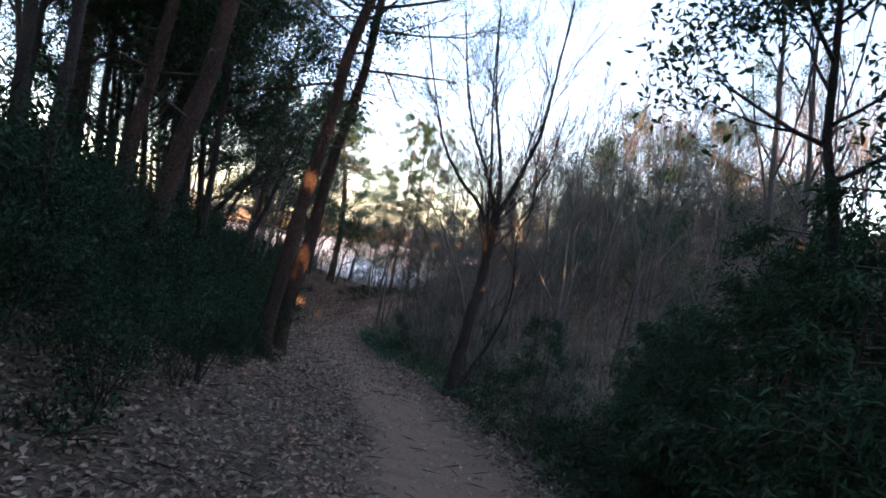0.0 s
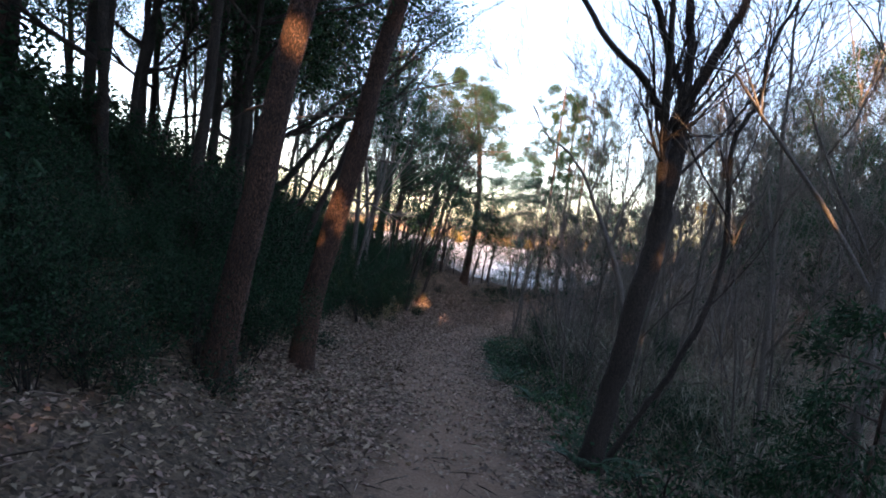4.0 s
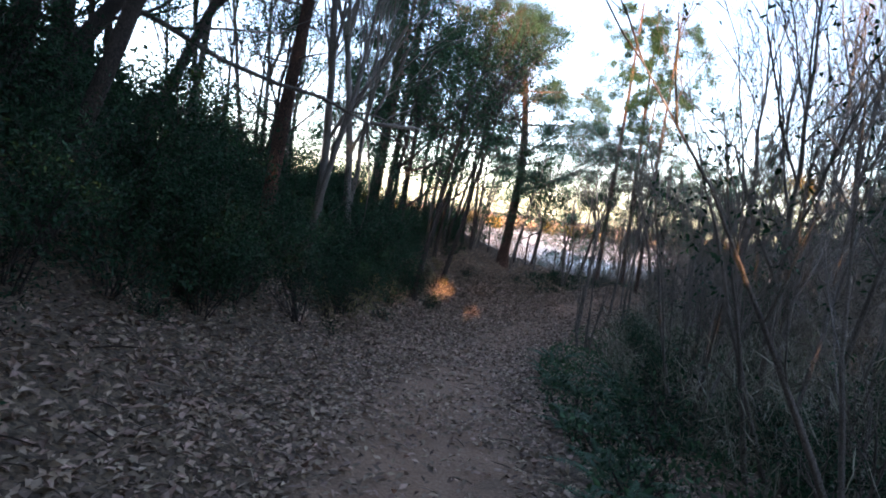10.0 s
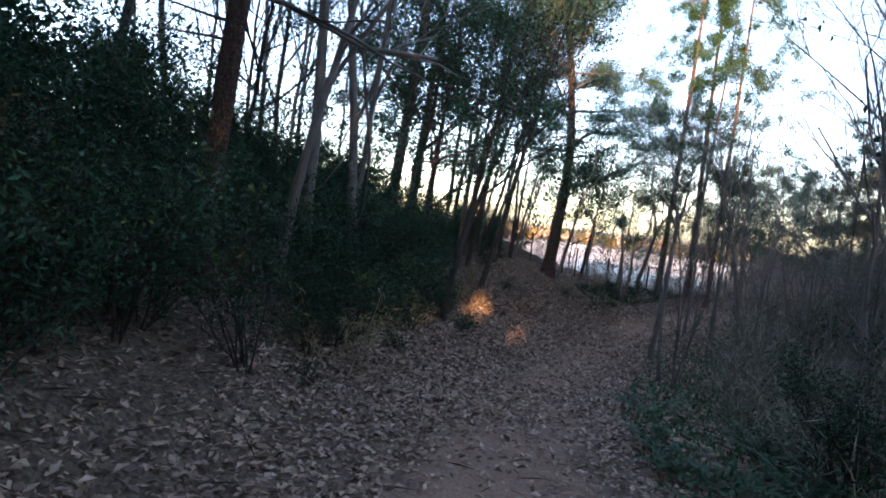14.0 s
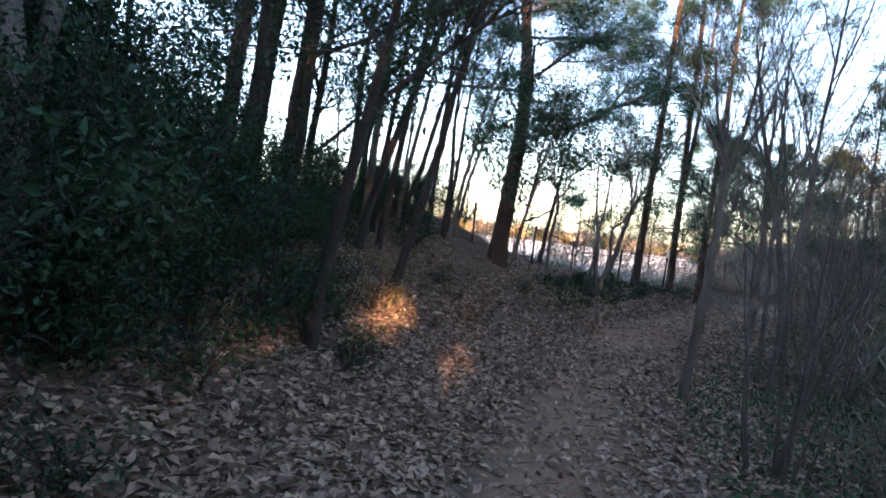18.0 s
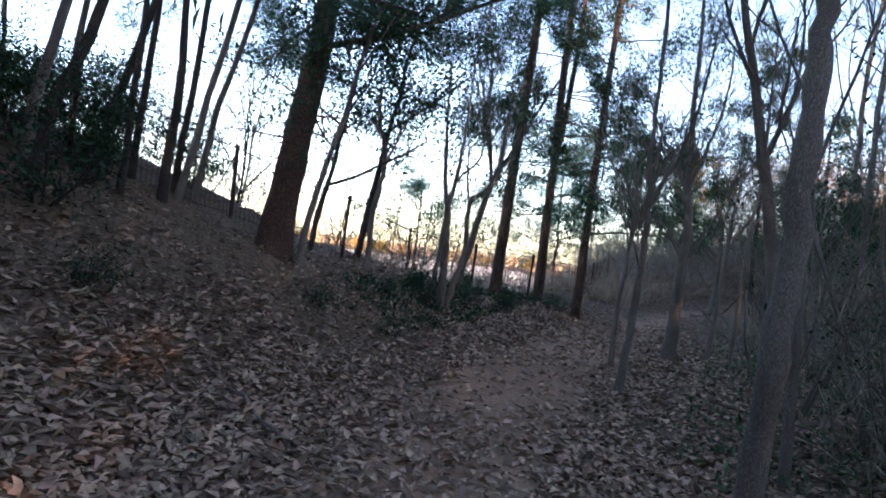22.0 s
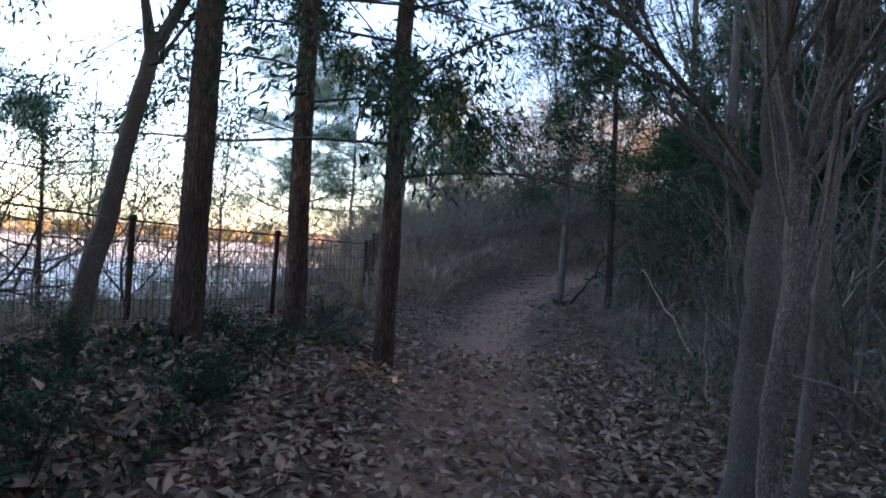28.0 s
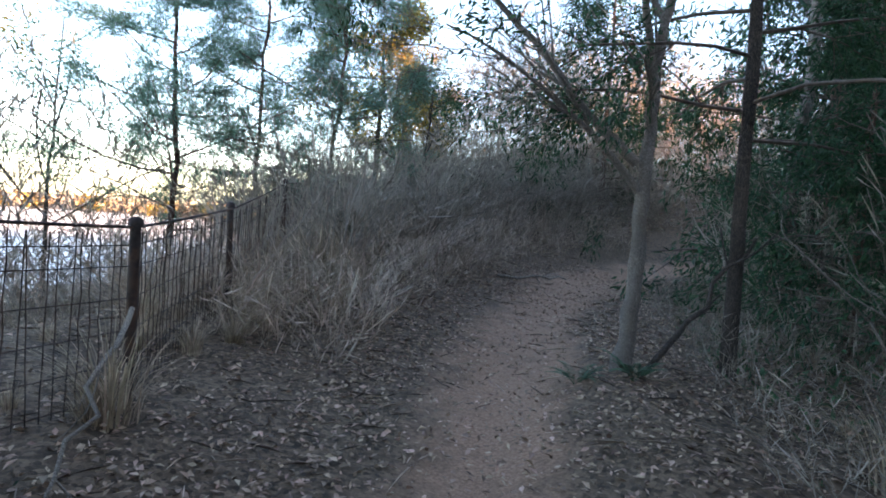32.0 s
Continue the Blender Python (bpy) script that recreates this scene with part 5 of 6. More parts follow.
scatter(bush_dark, 12, (5.5, 11), (-2.9, -4.4), 241, 0.35, 0.6, 0.6)
scatter(bush_low, 18, (36.5, 44), (-1.6, -2.9), 242, 0.4, 0.8, 0.4)
scatter(bush_dark, 12, (25.0, 28.8), (-3.0, -4.6), 248, 0.55, 0.85, 0.6)
scatter(bush_dark, 8, (8, 17), (-2.3, -3.3), 243, 0.35, 0.6, 0.5)
scatter(bush_dark, 14, (31.5, 36), (-4.4, -7), 247, 0.5, 0.9, 0.6)
scatter(young_conifer, 16, (1.5, 9), (2.0, 5), 244, 0.28, 0.5, 0.7)
# unseen trees added behind the start, within the leaf screen
scatter(tall_leafy, 7, (-16, -9), (4, 12), 245, 0.9, 1.3, 2.5)
ferns = [fern(*at_station(17.5, 1.35), 0.5, 9, 401), fern(*at_station(20.5, 1.5), 0.45, 8, 402)]
scatter(ferns, 22, (12, 27), (1.35, 3.2), 403, 0.6, 1.2, 0.35)
scatter(ferns, 6, (39, 44), (-1.7, -3.0), 404, 0.5, 0.9, 0.4)

for n, (x, y, k) in enumerate(((3.97, 5.56, 0.8), (3.09, 4.08, 0.72), (4.65, 4.39, 0.85), (3.34, 2.78, 0.7))):
    while in_sun_lane(x, y, tallness(young_conifer[n % 2]) * k):
        k *= 0.94
    copy_thing(young_conifer[n % 2], pose(x, y, land(x, y)[0] - 0.03, 0, 0, 50 * n) @ Matrix.Diagonal((k, k, k, 1)))

scatter(bush_dark, 7, (33.5, 37), (-5.0, -6.2), 252, 0.5, 0.8, 0.6)
leafy_tree(-8.93, 31.28, (0.1, 0.03), 8.0, 0.09, 146, "thin evergreen tree on the crest of the bank", 11, 0.35, 4000, 0.09)
leafy_tree(-8.42, 29.21, (0.1, 0.03), 7.5, 0.08, 147, "thin evergreen tree on the crest of the bank", 11, 0.35, 2800, 0.09)
leafy_tree(-10.19, 35.67, (0.1, 0.0), 8.0, 0.08, 148, "dark evergreen tree on the crest of the bank", 8, 0.5, 6000, 0.1)

for n, (x, y, k) in enumerate(((2.9, 6.9, 0.42), (3.4, 7.7, 0.45), (2.65, 6.0, 0.36), (3.9, 8.3, 0.5), (3.3, 6.1, 0.45))):
    copy_thing(young_conifer[n % 2], pose(x, y, land(x, y)[0] - 0.03, 0, 0, 95 * n) @ Matrix.Diagonal((k, k, k, 1)))
# ivy and ferns at the feet of the cedars
for n, (x, y, k) in enumerate(((-2.45, 43.4, 0.5), (-2.2, 43.2, 0.45), (-1.75, 43.75, 0.45), (-1.85, 44.3, 0.6), (-1.6, 44.7, 0.7), (-2.6, 43.0, 0.5), (-1.2, 44.6, 0.45), (-2.9, 43.2, 0.5))):
    copy_thing(bush_low[n % 2], pose(x, y, land(x, y)[0] - 0.03, 0, 0, 71 * n) @ Matrix.Diagonal((k, k, k, 1)))
for n, (x, y, k) in enumerate(((-2.0, 43.35, 0.7), (-1.65, 43.35, 0.6), (-1.5, 44.2, 0.7), (2.75, 45.55, 0.6), (2.5, 45.9, 0.5))):
    copy_thing(ferns[n % 2], pose(x, y, land(x, y)[0] - 0.02, 0, 0, 71 * n) @ Matrix.Diagonal((k, k, k, 1)))

# more crowns over the bank
# unseen, behind the start: added to darken the litter on the left
scatter(tall_leafy, 6, (-10, -2), (-3.8, -8), 253, 0.9, 1.3, 1.6)
scatter(tall_leafy, 5, (16, 20.5), (-3.9, -7), 254, 0.8, 1.1, 1.3)
leafy_tree(-9.73, 33.20, (0.05, 0.0), 7.0, 0.09, 149, "dark evergreen tree on the crest of the bank", 10, 0.15, 9000, 0.1)
leafy_tree(-10.12, 36.28, (0.12, 0.0), 7.0, 0.08, 150, "dark evergreen tree on the crest of the bank", 9, 0.35, 6000, 0.1)
# bushes beside the sunlit patch
for n, (x, y, k) in enumerate(((-7.95, 30.5, 0.42), (-8.66, 31.2, 0.6), (-8.45, 30.2, 0.6), (-8.9, 32.2, 0.6), (-7.75, 29.6, 0.5), (-7.3, 29.2, 0.4), (-8.2, 29.0, 0.6))):
    copy_thing(bush_dark[n % 3], pose(x, y, land(x, y)[0] - 0.03, 0, 0, 83 * n) @ Matrix.Diagonal((k, k, k, 1)))
for n, (x, y, k) in enumerate(((-6.83, 29.4, 0.8), (-6.95, 29.9, 0.7), (-7.6, 30.5, 0.9), (-7.4, 30.0, 0.8), (-8.1, 31.9, 0.9))):
    copy_thing(bush_low[n % 2], pose(x, y, land(x, y)[0] - 0.03, 0, 0, 83 * n) @ Matrix.Diagonal((k, k, k, 1)))
# young growth between the fence and the lot
for n, (x, y, h) in enumerate(((-8.67, 41.19, 3.2), (-7.16, 44.03, 3.0), (-5.56, 45.47, 2.6), (-10.31, 42.76, 3.8), (-4.24, 49.26, 3.2), (-9.92, 51.99, 3.4))):
    leafy_tree(x, y, (0.03, 0.02), h, 0.035, 410 + n, "slim young tree with sparse yellowing leaves beyond the fence", 8, 0.2, 420, 0.06, leaf=M_YELLOW, spread=0.55, length=0.6)
scatter(tall_bare, 9, (33, 46), (-9, -15), 255, 0.45, 0.75, 1.4)
for n, (x, y, k) in enumerate(((4.95, 44.85, 0.62), (5.7, 45.5, 0.7), (7.0, 46.5, 0.75))):
    copy_thing(young_conifer[n % 2], pose(x, y, land(x, y)[0] - 0.03, 0, 0, 61 * n) @ Matrix.Diagonal((k, k, k, 1)))

for n, (x, y, h) in enumerate(((-9.0, 53.0, 6.5), (-5.5, 55.0, 7.0), (-2.0, 57.0, 6.0), (-12.5, 51.0, 7.0), (-7.4, 60.0, 8.0), (-14.0, 58.0, 7.5))):
    leafy_tree(x, y, (0.03, 0.0), h, 0.05, 430 + n, "slim tree with thin yellow-green leaves in the sun", 10, 0.25, 1500, 0.1, leaf=M_YELLOW if n % 2 else M_HERB, spread=0.7, length=0.45)

# high crowns that shade the bank
canopy = [leafy_tree(*at_station(-2.5, -3.6), (0.04, 0.02), 9.5, 0.12, 421, "tall dark evergreen with a high spreading crown", 11, 0.5, 17000, 0.12, spread=1.4, length=0.4)]
# this group stands out of view behind the start, added only for its shade
scatter(canopy, 4, (-9, -1.5), (-3.2, -6), 422, 0.9, 1.15, 1.8)
scatter(canopy, 3, (17, 21.5), (-4.2, -6.5), 423, 0.7, 0.95, 1.5)

scatter(canopy, 3, (14.5, 18), (-4.0, -6), 425, 0.7, 0.95, 1.4)
scatter(canopy, 4, (-1, 12), (-4.6, -8.5), 426, 0.85, 1.1, 1.7)
scatter(canopy, 2, (-1, 3), (-3.4, -5), 428, 0.75, 0.95, 1.5)
scatter(tall_leafy, 4, (20, 28), (-5.5, -9), 429, 0.7, 0.9, 1.6)
scatter(canopy, 4, (12, 20), (-6.5, -10), 427, 0.8, 1.0, 1.8)


# ---------- fence ----------
FENCE = [(-10.2, 35.0), (-8.95, 36.6), (-7.6, 38.2), (-6.2, 39.6), (-5.25, 42.0), (-3.8, 43.6), (-2.3, 44.57), (-0.62, 46.2), (0.26, 48.39), (1.32, 50.7), (2.4, 52.9), (3.6, 54.9)]
FENCE_H = 1.0


def build_fence():
    fence = thing("fence", -1.95, 44.55, land(-1.95, 44.55)[0], "rusty wire mesh fence on iron posts, overgrown", "fence")
    inv = fence.matrix_world.inverted()
    rng = np.random.default_rng(5)
    h = FENCE_H
    line = np.array([(0, 0, -0.3), (0, 0, 0.2), (0, 0, h * 0.5), (0, 0, h), (0, 0, h + 0.03)])
    v, f = tubes([(line, [0.033, 0.031, 0.03, 0.03, 0.03], 8), (np.array([(0, 0, h + 0.005), (0, 0, h + 0.045), (0, 0, h + 0.06)]), [0.042, 0.04, 0.015], 8)])
    post = mesh_of("post", v, f, M_RUST, True)
    wob = np.zeros((7, 3))
    wob[:, 2] = np.linspace(0.03, h - 0.03, 7)
    wob[1:-1, 0] = (0.006, -0.004, 0.005, -0.006, 0.003)
    v, f = tubes([(wob, np.full(7, 0.0032), 5)])
    wire = mesh_of("wire", v, f, M_RUST, True)
    for n, (x, y) in enumerate(FENCE):
        z = land(x, y)[0]
        ob = child("post", post, fence)
        ob.matrix_parent_inverse = inv
        ob.matrix_basis = pose(x, y, z, rng.uniform(-2, 2), rng.uniform(-2, 2), rng.uniform(0, 90))
        if n + 1 == len(FENCE):
            break
        x2, y2 = FENCE[n + 1]
        z2 = land(x2, y2)[0]
        span = math.hypot(x2 - x, y2 - y)
        count = int(span / 0.066)
        for k in range(1, count):
            t = k / count
            ob = child("wire", wire, fence)
            ob.matrix_parent_inverse = inv
            ob.matrix_basis = pose(x + (x2 - x) * t, y + (y2 - y) * t, z + (z2 - z) * t - 0.01, rng.uniform(-1.5, 1.5), rng.uniform(-1.5, 1.5), rng.uniform(0, 360))
        for hh in (0.06, 0.24, 0.42, 0.6, 0.78, 0.9, h):
            sag = rng.uniform(0.005, 0.025)
            t = np.linspace(0, 1, 7)[:, None]
            p = np.array([x, y, z + hh]) * (1 - t) + np.array([x2, y2, z2 + hh]) * t
            p[:, 2] -= sag * (4 * t * (1 - t))[:, 0]
            v, f = tubes([(p, np.full(7, 0.009 if hh == h else 0.0034), 6)])
            ob = child("rail" if hh == h else "cross_wire", mesh_of("rail", v, f, M_RUST, True), fence)
            ob.matrix_parent_inverse = inv
    return fence


# ---------- dead wood ----------
def build_dead_wood():
    stick(1.82, 6.93, 1.62, 8.43, 0.05, 0.05, 0.06, 300, "weathered log edging the trail", M_LOG, "edging_log", 0)
    stick(1.99, 8.85, 3.14, 7.97, 0.05, 1.0, 0.035, 301, "dead limb propped at the edge of the trail", M_DARK, "dead_branch", 2)
    stick(-9.73, 18.98, -5.22, 23.28, 1.9, 3.9, 0.055, 310, "long dead branch caught slantwise in the trees", M_GREY, "dead_branch", 4, 0.3)
    stick(-1.02, 39.08, -0.3, 38.75, 1.0, 0.62, 0.011, 311, "thin pale dead branch in the thicket", M_PALE, "dead_branch", 3, -0.06)
    stick(-1.59, 38.05, -0.87, 38.04, 0.7, 0.85, 0.007, 323, "thin pale dead branch in the thicket", M_PALE, "dead_branch", 2, 0.05)
    stick(-0.62, 46.15, -0.92, 45.0, 0.55, 0.03, 0.016, 312, "bleached stick leaning on the fence", M_PALE)
    stick(5.17, 50.93, 6.65, 50.79, 0.03, 0.1, 0.03, 313, "fallen branch beside the trail", M_PALE)
    stick(3.1, 45.72, 3.72, 45.32, 0.0, 1.2, 0.028, 314, "dead stem leaning beside the tree", M_DARK, "dead_branch")
    stick(-4.87, 41.61, -4.09, 41.98, 0.1, 0.6, 0.022, 315, "bent dead branch by the cedars", M_PALE, "dead_branch")
    stick(-3.16, 41.14, -3.71, 40.60, 0.04, 0.06, 0.03, 316)
    stick(0.41, 38.86, -0.26, 39.58, 0.0, 1.5, 0.02, 317, "pale dead stem leaning in the thicket", M_PALE, "dead_branch")
    stick(0.52, 39.23, -0.27, 39.97, 0.1, 1.1, 0.016, 318, "pale dead stem leaning in the thicket", M_PALE, "dead_branch")
    stick(-6.49, 26.97, -6.11, 26.62, 0.03, 0.45, 0.012, 319, "broken twig standing in the leaves", M_PALE)
    stick(-5.99, 34.42, -5.12, 33.75, 0.03, 0.02, 0.015, 320)
    stick(2.08, 42.06, 2.61, 43.54, 0.05, 1.0, 0.014, 321, "dry stalk leaning beside the trail", M_STRAW, "dry_stalk")
    stick(0.93, 40.93, 3.00, 42.77, 0.02, 0.8, 0.01, 322, "dry stalk leaning beside the trail", M_STRAW, "dry_stalk")


# ---------- fallen leaves ----------
def build_litter():
    rng = np.random.default_rng(9)

    def spread(count, s_range, d_mean, d_width, size, keep_path, name, label):
        s = rng.uniform(*s_range, count)
        d = d_mean + d_width * rng.uniform(-1, 1, count) * rng.uniform(0.3, 1, count)
        x, y = at_station(s, d)
        _, off, _ = on_trail(x, y)
        patch = 0.5 + 0.5 * np.sin(1.7 * x + 0.8 * y) * np.sin(1.3 * y - 0.9 * x + 1.0)
        ok = (np.abs(off) > 0.62 + 0.3 * rng.uniform(size=count)) | (rng.uniform(size=count) < keep_path * (0.3 + patch))
        x, y = x[ok], y[ok]
        n = len(x)
        z = land(x, y) + rng.uniform(0.0, 0.03, n)
        along = np.stack([rng.normal(size=n), rng.normal(size=n), rng.normal(size=n) * 0.28], 1)
        tilt = np.stack([rng.normal(size=n) * 0.35, rng.normal(size=n) * 0.35, np.ones(n)], 1)
        L = size * rng.uniform(0.55, 1.35, n)
        v, f = blades(np.stack([x, y, z], 1), along, tilt, L, L * rng.uniform(0.38, 0.62, n), rng.uniform(-0.15, 0.5, n)[:, None])
        ob = new(name, mesh_of(name, v, f, M_DRYLEAF))
        tagged(ob, label, "leaves", kind="stuff")

    def twigs(count, s_range, d_width, seed):
        r = np.random.default_rng(seed)
        s, d = r.uniform(*s_range, count), d_width * r.uniform(-1, 1, count)
        x, y = at_station(s, d)
        _, off, _ = on_trail(x, y)
        ok = (np.abs(off) > 0.7) | (r.uniform(size=count) < 0.25)
        x, y = x[ok], y[ok]
        n = len(x)
        way = np.stack([r.normal(size=n), r.normal(size=n), r.normal(size=n) * 0.12], 1)
        L = r.uniform(0.06, 0.34, n)
        v, f = blades(np.stack([x, y, land(x, y) + 0.02], 1), way, np.tile([[0, 0, 1.0]], (n, 1)), L, 0.004 + 0.012 * L)
        tagged(new("fallen_twigs", mesh_of("fallen_twigs", v, f, M_DRYBRUSH if seed % 2 else M_TWIG)), "thin broken twigs strewn over the ground", "twigs", kind="stuff")

    twigs(5000, (-2, 57), 3.5, 41)
    twigs(7000, (-2, 57), 3.5, 42)
    spread(38000, (-2, 15), -1.4, 4.6, 0.066, 0.14, "fallen_leaves", "brown fallen leaves strewn over the trail and bank")
    spread(54000, (11, 26), -0.9, 5.0, 0.078, 0.34, "fallen_leaves", "brown fallen leaves strewn over the trail and bank")
    spread(48000, (24, 36), -0.9, 5.0, 0.1, 0.3, "fallen_leaves", "large brown fallen leaves strewn over the trail and bank")
    spread(44000, (33, 45.2), -0.2, 4.5, 0.095, 0.35, "fallen_leaves", "brown fallen leaves strewn beside the trail")
    spread(34000, (44, 57), 0.0, 4.0, 0.05, 0.45, "fallen_leaves", "brown fallen leaves strewn beside the trail")


# ---------- distance ----------
def clouds(rng, centres, radii, per, size, squash=0.8):
    """Leaf clumps round the given centres, ragged at the rim."""
    n = len(centres) * per
    k = np.repeat(np.arange(len(centres)), per)
    u = unit(rng, n) * (rng.uniform(0.2, 1.08, n) ** 0.5)[:, None]
    u[:, 2] *= squash
    lump = 0.75 + 0.35 * np.sin(u[:, 0] * 5 + k) * np.sin(u[:, 1] * 6 + 2 * k)
    c = centres[k] + u * (radii[k] * lump)[:, None]
    return blades(c, unit(rng, n), unit(rng, n), size * rng.uniform(0.5, 1.4, n), size * 0.5 * rng.uniform(0.5, 1.3, n))


# places to be sunlit through gaps cut in the added leaf screen: x, y, z, half width and half height of the gap
SUN_GAPS = ((-7.17, 30.88, -3.94, 0.2, 0.06), (-7.15, 31.43, -3.92, 0.2, 0.08), (-7.18, 32.13, -3.98, 0.17, 0.06), (-7.26, 32.82, -3.99, 0.14, 0.05),
            (-6.76, 33.83, -4.20, 0.03, 0.0), (-5.9, 31.1, -4.48, 0.04, 0.08), (-6.22, 32.4, -4.5, 0.0, 0.0), (-7.35, 28.12, -3.83, 0.06, 0.0),
            (-2.88, 13.15, 0.0, 0.02, 0.2), (-2.75, 13.28, 1.3, 0.0, 0.1), (-2.55, 11.55, 1.7, 0.02, 0.2), (-6.41, 21.34, 1.19, 0.04, 0.15), (-6.08, 23.64, -2.56, 0.06, 0.03))


def build_far_woods():
    rng = np.random.default_rng(13)

    def belt(name, label, count, x_range, y_range, radius, per, size, material, height, keep=None):
        x, y = rng.uniform(*x_range, count), rng.uniform(*y_range, count)
        if keep is not None:
            ok = keep(x, y)
            x, y = x[ok], y[ok]
        r = radius * rng.uniform(0.6, 1.3, len(x))
        z = land(x, y) + height * rng.uniform(0.5, 1.1, len(x))
        v, f = clouds(rng, np.stack([x, y, z], 1), r, per, size)
        tagged(new(name, mesh_of(name, v, f, material)), label, "woods", kind="stuff")

    belt("far_woods", "distant bare and yellowing woods beyond the lot", 110, (-190, 70), (190, 235), 3.4, 80, 1.2, M_DRYBRUSH, 1.6)
    belt("far_woods", "distant dark evergreens beyond the lot", 40, (-190, 70), (195, 235), 3.4, 80, 1.4, M_NEEDLE, 1.6)
    belt("far_woods", "distant woods in yellow autumn leaf", 30, (-150, 20), (165, 180), 3.0, 110, 0.8, M_YELLOW, 2.0)
    # unseen screen of loose leaves added behind the start to block the low sun; gaps are cut along its rays to SUN_GAPS
    n = 118000
    p = np.stack([rng.uniform(-4, 62, n), rng.uniform(-15, -10, n), np.zeros(n)], 1)
    ground = land(p[:, 0], p[:, 1])
    top = 16.0 + 0.02 * np.clip(p[:, 0] - 18, 0, 60) + 0.9 * np.sin(1.1 * p[:, 0]) * np.sin(0.37 * p[:, 0] + 1)
    p[:, 2] = ground + (top - ground) * rng.uniform(0, 1, n)
    az, el = radians(SUN_AZ), radians(SUN_ELEV)
    right = np.array([math.cos(az), -math.sin(az), 0])
    up = np.array([-math.sin(az) * math.sin(el), -math.cos(az) * math.sin(el), math.cos(el)])
    pr, pu = p @ right, p @ up
    keep = np.ones(n, bool)
    for tx, ty, tz, wide, high in SUN_GAPS:
        c = np.array([tx, ty, tz])
        keep &= ((pr - c @ right) / (wide + 0.2)) ** 2 + ((pu - c @ up) / (high + 0.2)) ** 2 > 1
    p = p[keep]
    n = len(p)
    v, f = blades(p, unit(rng, n), unit(rng, n), rng.uniform(0.3, 0.55, n), rng.uniform(0.3, 0.55, n))
    tagged(new("evergreen_woods", mesh_of("evergreen_woods", v, f, M_NEEDLE)), "unseen screen of leaves added behind the start to shade the trail", "woods", kind="stuff")
    inside = lambda x, y: (on_trail(x, y)[1] > 24) | ((on_trail(x, y)[1] < -9) & (x > 15) & (y < 75))
    belt("hillside_woods", "brown leafless woods on the hillside", 420, (2, 90), (-20, 110), 2.8, 260, 0.34, M_BROWNBRUSH, 3.0, inside)
    belt("hillside_woods", "dark evergreens on the hillside", 150, (4, 90), (-20, 110), 2.6, 260, 0.32, M_NEEDLE, 4.0, inside)
    belt("hillside_woods", "yellow leaved trees on the hillside", 30, (10, 70), (40, 110), 2.2, 300, 0.28, M_YELLOW, 6.0, inside)


def build_lot():
    """A pale gravel lot below the bank, with a kerb and a low white hall behind it."""
    n = 40
    gx, gy = np.linspace(-110, 14, n), np.linspace(66, 178, n)
    X, Y = np.meshgrid(gx, gy, indexing="ij")
    z = np.maximum(-7.44 + 0.03 * np.sin(0.3 * X) * np.sin(0.23 * Y), land(X.ravel(), Y.ravel()).reshape(n, n) + 0.02)
    i, j = np.meshgrid(np.arange(n - 1), np.arange(n - 1), indexing="ij")
    q = np.stack([i * n + j, (i + 1) * n + j, (i + 1) * n + j + 1, i * n + j + 1], -1).reshape(-1, 4)
    ob = new("gravel_lot", mesh_of("gravel_lot", np.stack([X.ravel(), Y.ravel(), z.ravel()], 1), q, M_LOT, True))
    tagged(ob, "wide pale gravel lot lying in the sun", "lot", kind="structure")


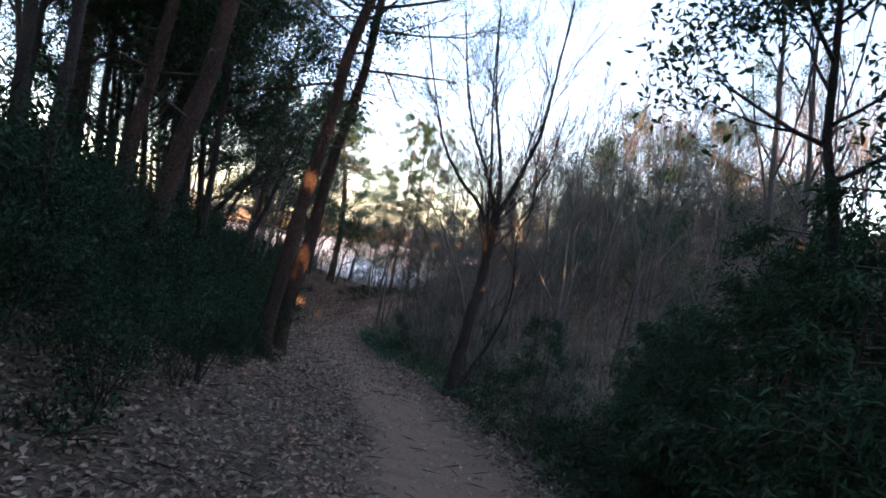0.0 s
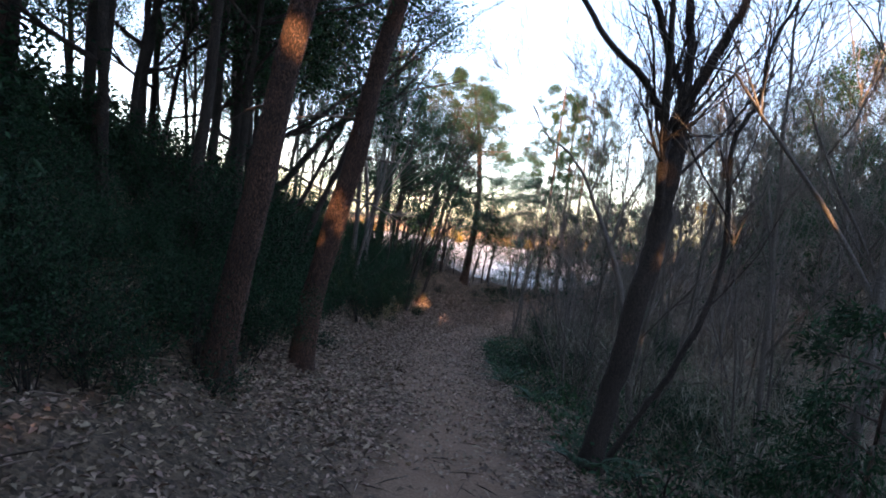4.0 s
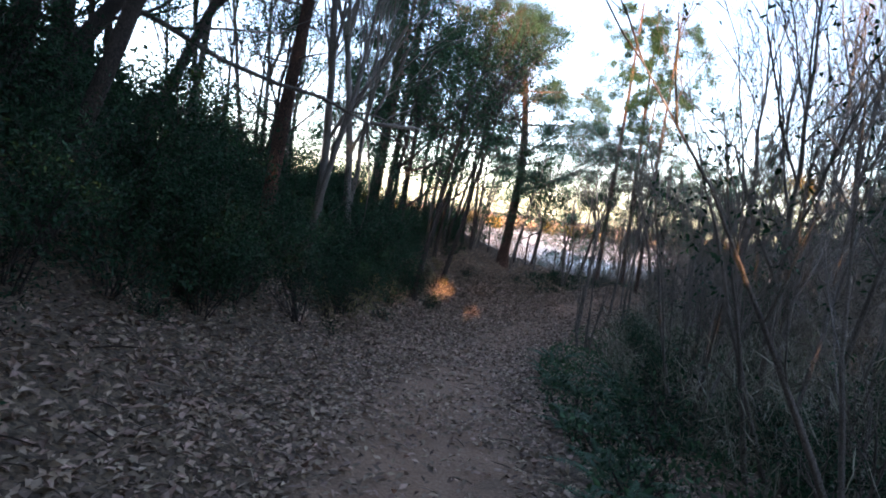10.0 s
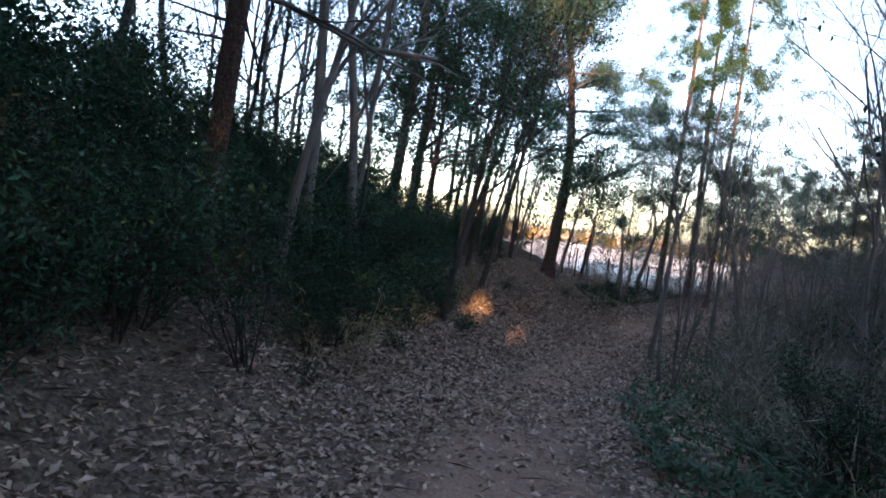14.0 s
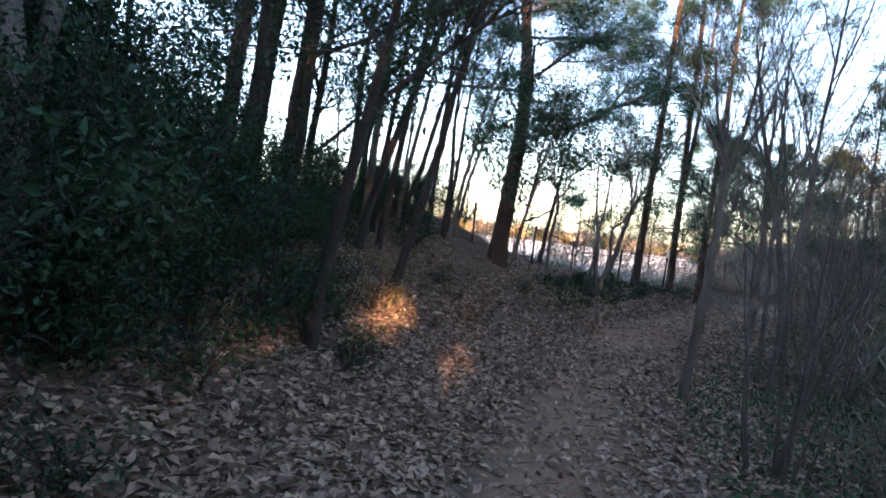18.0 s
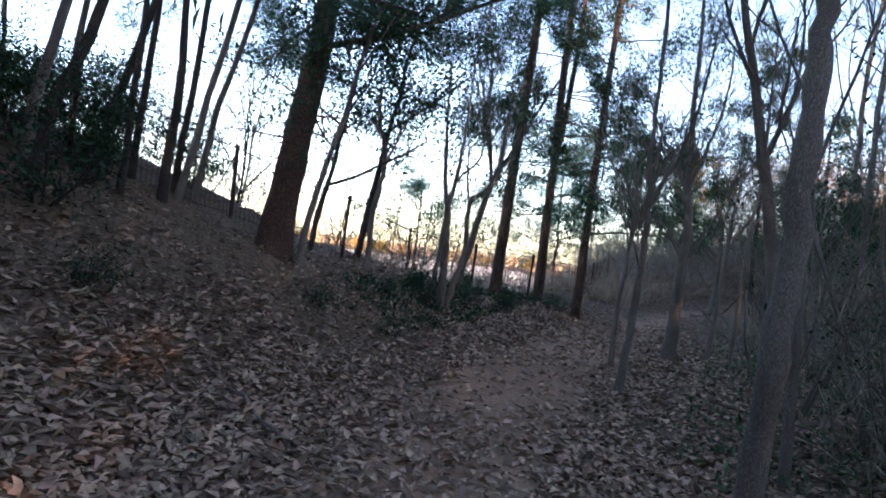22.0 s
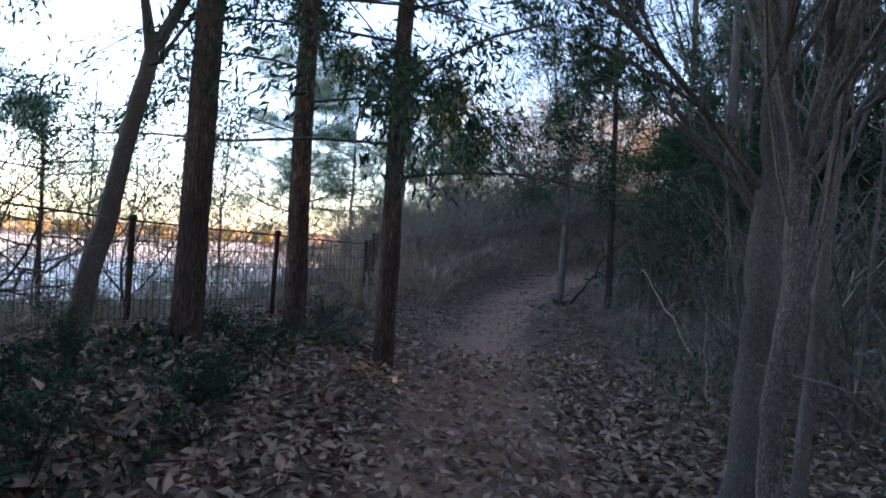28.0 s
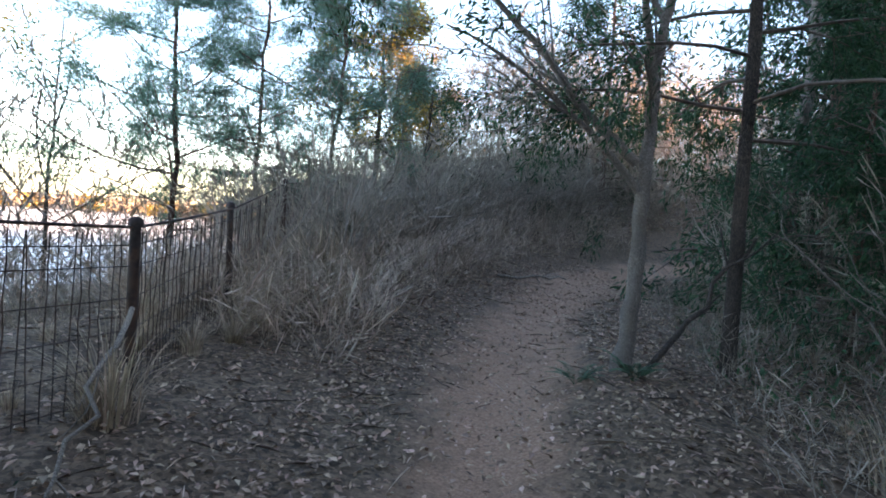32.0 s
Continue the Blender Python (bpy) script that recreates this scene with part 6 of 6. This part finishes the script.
def build_brushwood():
    brushwood("brown_brush", "tangled leafless brown brush on the mound", 7500, (51.5, 63), (-2.0, -6.0), 1.7, 0.7, 0.0085, M_BROWNBRUSH, 501, upright=0.5, lumps=1.0)
    brushwood("dry_brush", "dry pale brush and grass at the foot of the mound", 4200, (48.0, 60), (-1.3, -3.6), 0.5, 0.5, 0.006, M_DRYBRUSH, 511, upright=0.7, clear=1.2)
    brushwood("dry_brush", "dry pale stalks beside the trail", 6000, (42, 54), (1.5, 4.0), 0.6, 0.26, 0.0035, M_BROWNBRUSH, 512, upright=0.9, clear=1.3)
    brushwood("dry_brush", "tall pale weeds along the fence", 6000, (40, 50), (-3.2, -7), 0.4, 0.3, 0.004, M_BROWNBRUSH, 513, upright=1.5)
    brushwood("dry_brush", "pale dry weeds on the slope beyond the fence", 7000, (36, 51), (-5.5, -15), 1.2, 0.6, 0.008, M_DRYBRUSH, 516, upright=1.6)
    brushwood("low_herbs", "low dark green plants under the fence", 5000, (37.5, 43.5), (-1.7, -3.0), 0.22, 0.09, 0.04, M_SHRUB, 514, upright=0.4)
    brushwood("brown_brush", "grey-brown leafless brush beside the trail", 9000, (31, 50), (3.0, 8), 1.7, 0.5, 0.0045, M_GREYBRUSH, 502)
    brushwood("brown_brush", "grey-brown leafless brush beside the trail", 7000, (48, 64), (2.6, 8), 2.0, 0.5, 0.006, M_BROWNBRUSH, 503)
    brushwood("leafless_thicket", "dense brown leafless thicket climbing the hillside", 56000, (29, 68), (11.5, 24), 5.5, 0.6, 0.032, M_BROWNBRUSH, 504, upright=0.35, lumps=0.6)
    brushwood("leafless_thicket", "brown leafless thicket on the foot of the hillside", 17000, (29, 68), (6.5, 12), 3.2, 0.6, 0.01, M_BROWNBRUSH, 515, upright=0.45, lumps=0.7)
    brushwood("leafless_thicket", "dense brown leafless thicket beyond the bend", 52000, (57, 73), (-12, 7), 5.5, 0.55, 0.03, M_BROWNBRUSH, 505, upright=0.35, clear=2.0, lumps=0.6)
    brushwood("leafless_thicket", "thin grey leafless thicket beside the trail", 7000, (-4, 30), (6, 22), 1.9, 0.7, 0.007, M_GREYBRUSH, 506, upright=0.6)
    brushwood("leafless_thicket", "thin grey leafless thicket beside the trail", 5500, (9, 31), (2.6, 6), 1.3, 0.5, 0.0045, M_GREYBRUSH, 507)
    brushwood("low_herbs", "low green plants beside the trail", 40000, (5, 34), (1.3, 8), 0.45, 0.09, 0.04, M_HERB, 508, upright=0.4, clear=1.15)
    brushwood("low_herbs", "low green plants under the hillside thicket", 16000, (34, 56), (1.8, 7), 0.3, 0.09, 0.035, M_HERB, 509, upright=0.4, clear=1.4)
    brushwood("leafless_thicket", "thin grey-brown leafless brush below the bank", 3500, (36, 49), (-8, -17), 3.0, 0.7, 0.009, M_GREYBRUSH, 516, lumps=0.7)
    brushwood("leafless_thicket", "sparse brown leafless thicket behind the mound", 1800, (49.5, 55.5), (-7.5, -13), 4.5, 0.8, 0.03, M_BROWNBRUSH, 517, lumps=0.4)
    rng = np.random.default_rng(510)
    s, d = rng.uniform(33, 66, 130), rng.uniform(5.5, 22, 130)
    x, y = at_station(s, d)
    r = rng.uniform(0.7, 1.7, 130)
    v, f = clouds(rng, np.stack([x, y, land(x, y) + r * 0.7 + rng.uniform(0, 2.6, 130) * (d > 8)], 1), r, 700, 0.15, 1.0)
    tagged(new("evergreen_undergrowth", mesh_of("evergreen_undergrowth", v, f, M_CEDARLEAF)), "dark evergreen undergrowth on the hillside", "undergrowth", kind="stuff")
    s, d = rng.uniform(-6, 30, 170), rng.uniform(-11, -6.0, 170)
    x, y = at_station(s, d)
    r = rng.uniform(0.6, 1.3, 170)
    v, f = clouds(rng, np.stack([x, y, land(x, y) + r * 0.6], 1), r, 420, 0.13, 1.0)
    tagged(new("evergreen_undergrowth", mesh_of("evergreen_undergrowth", v, f, M_SHRUB)), "dark evergreen undergrowth on the bank", "undergrowth", kind="stuff")


build_fence()
build_dead_wood()
build_litter()
build_far_woods()
build_lot()
build_brushwood()
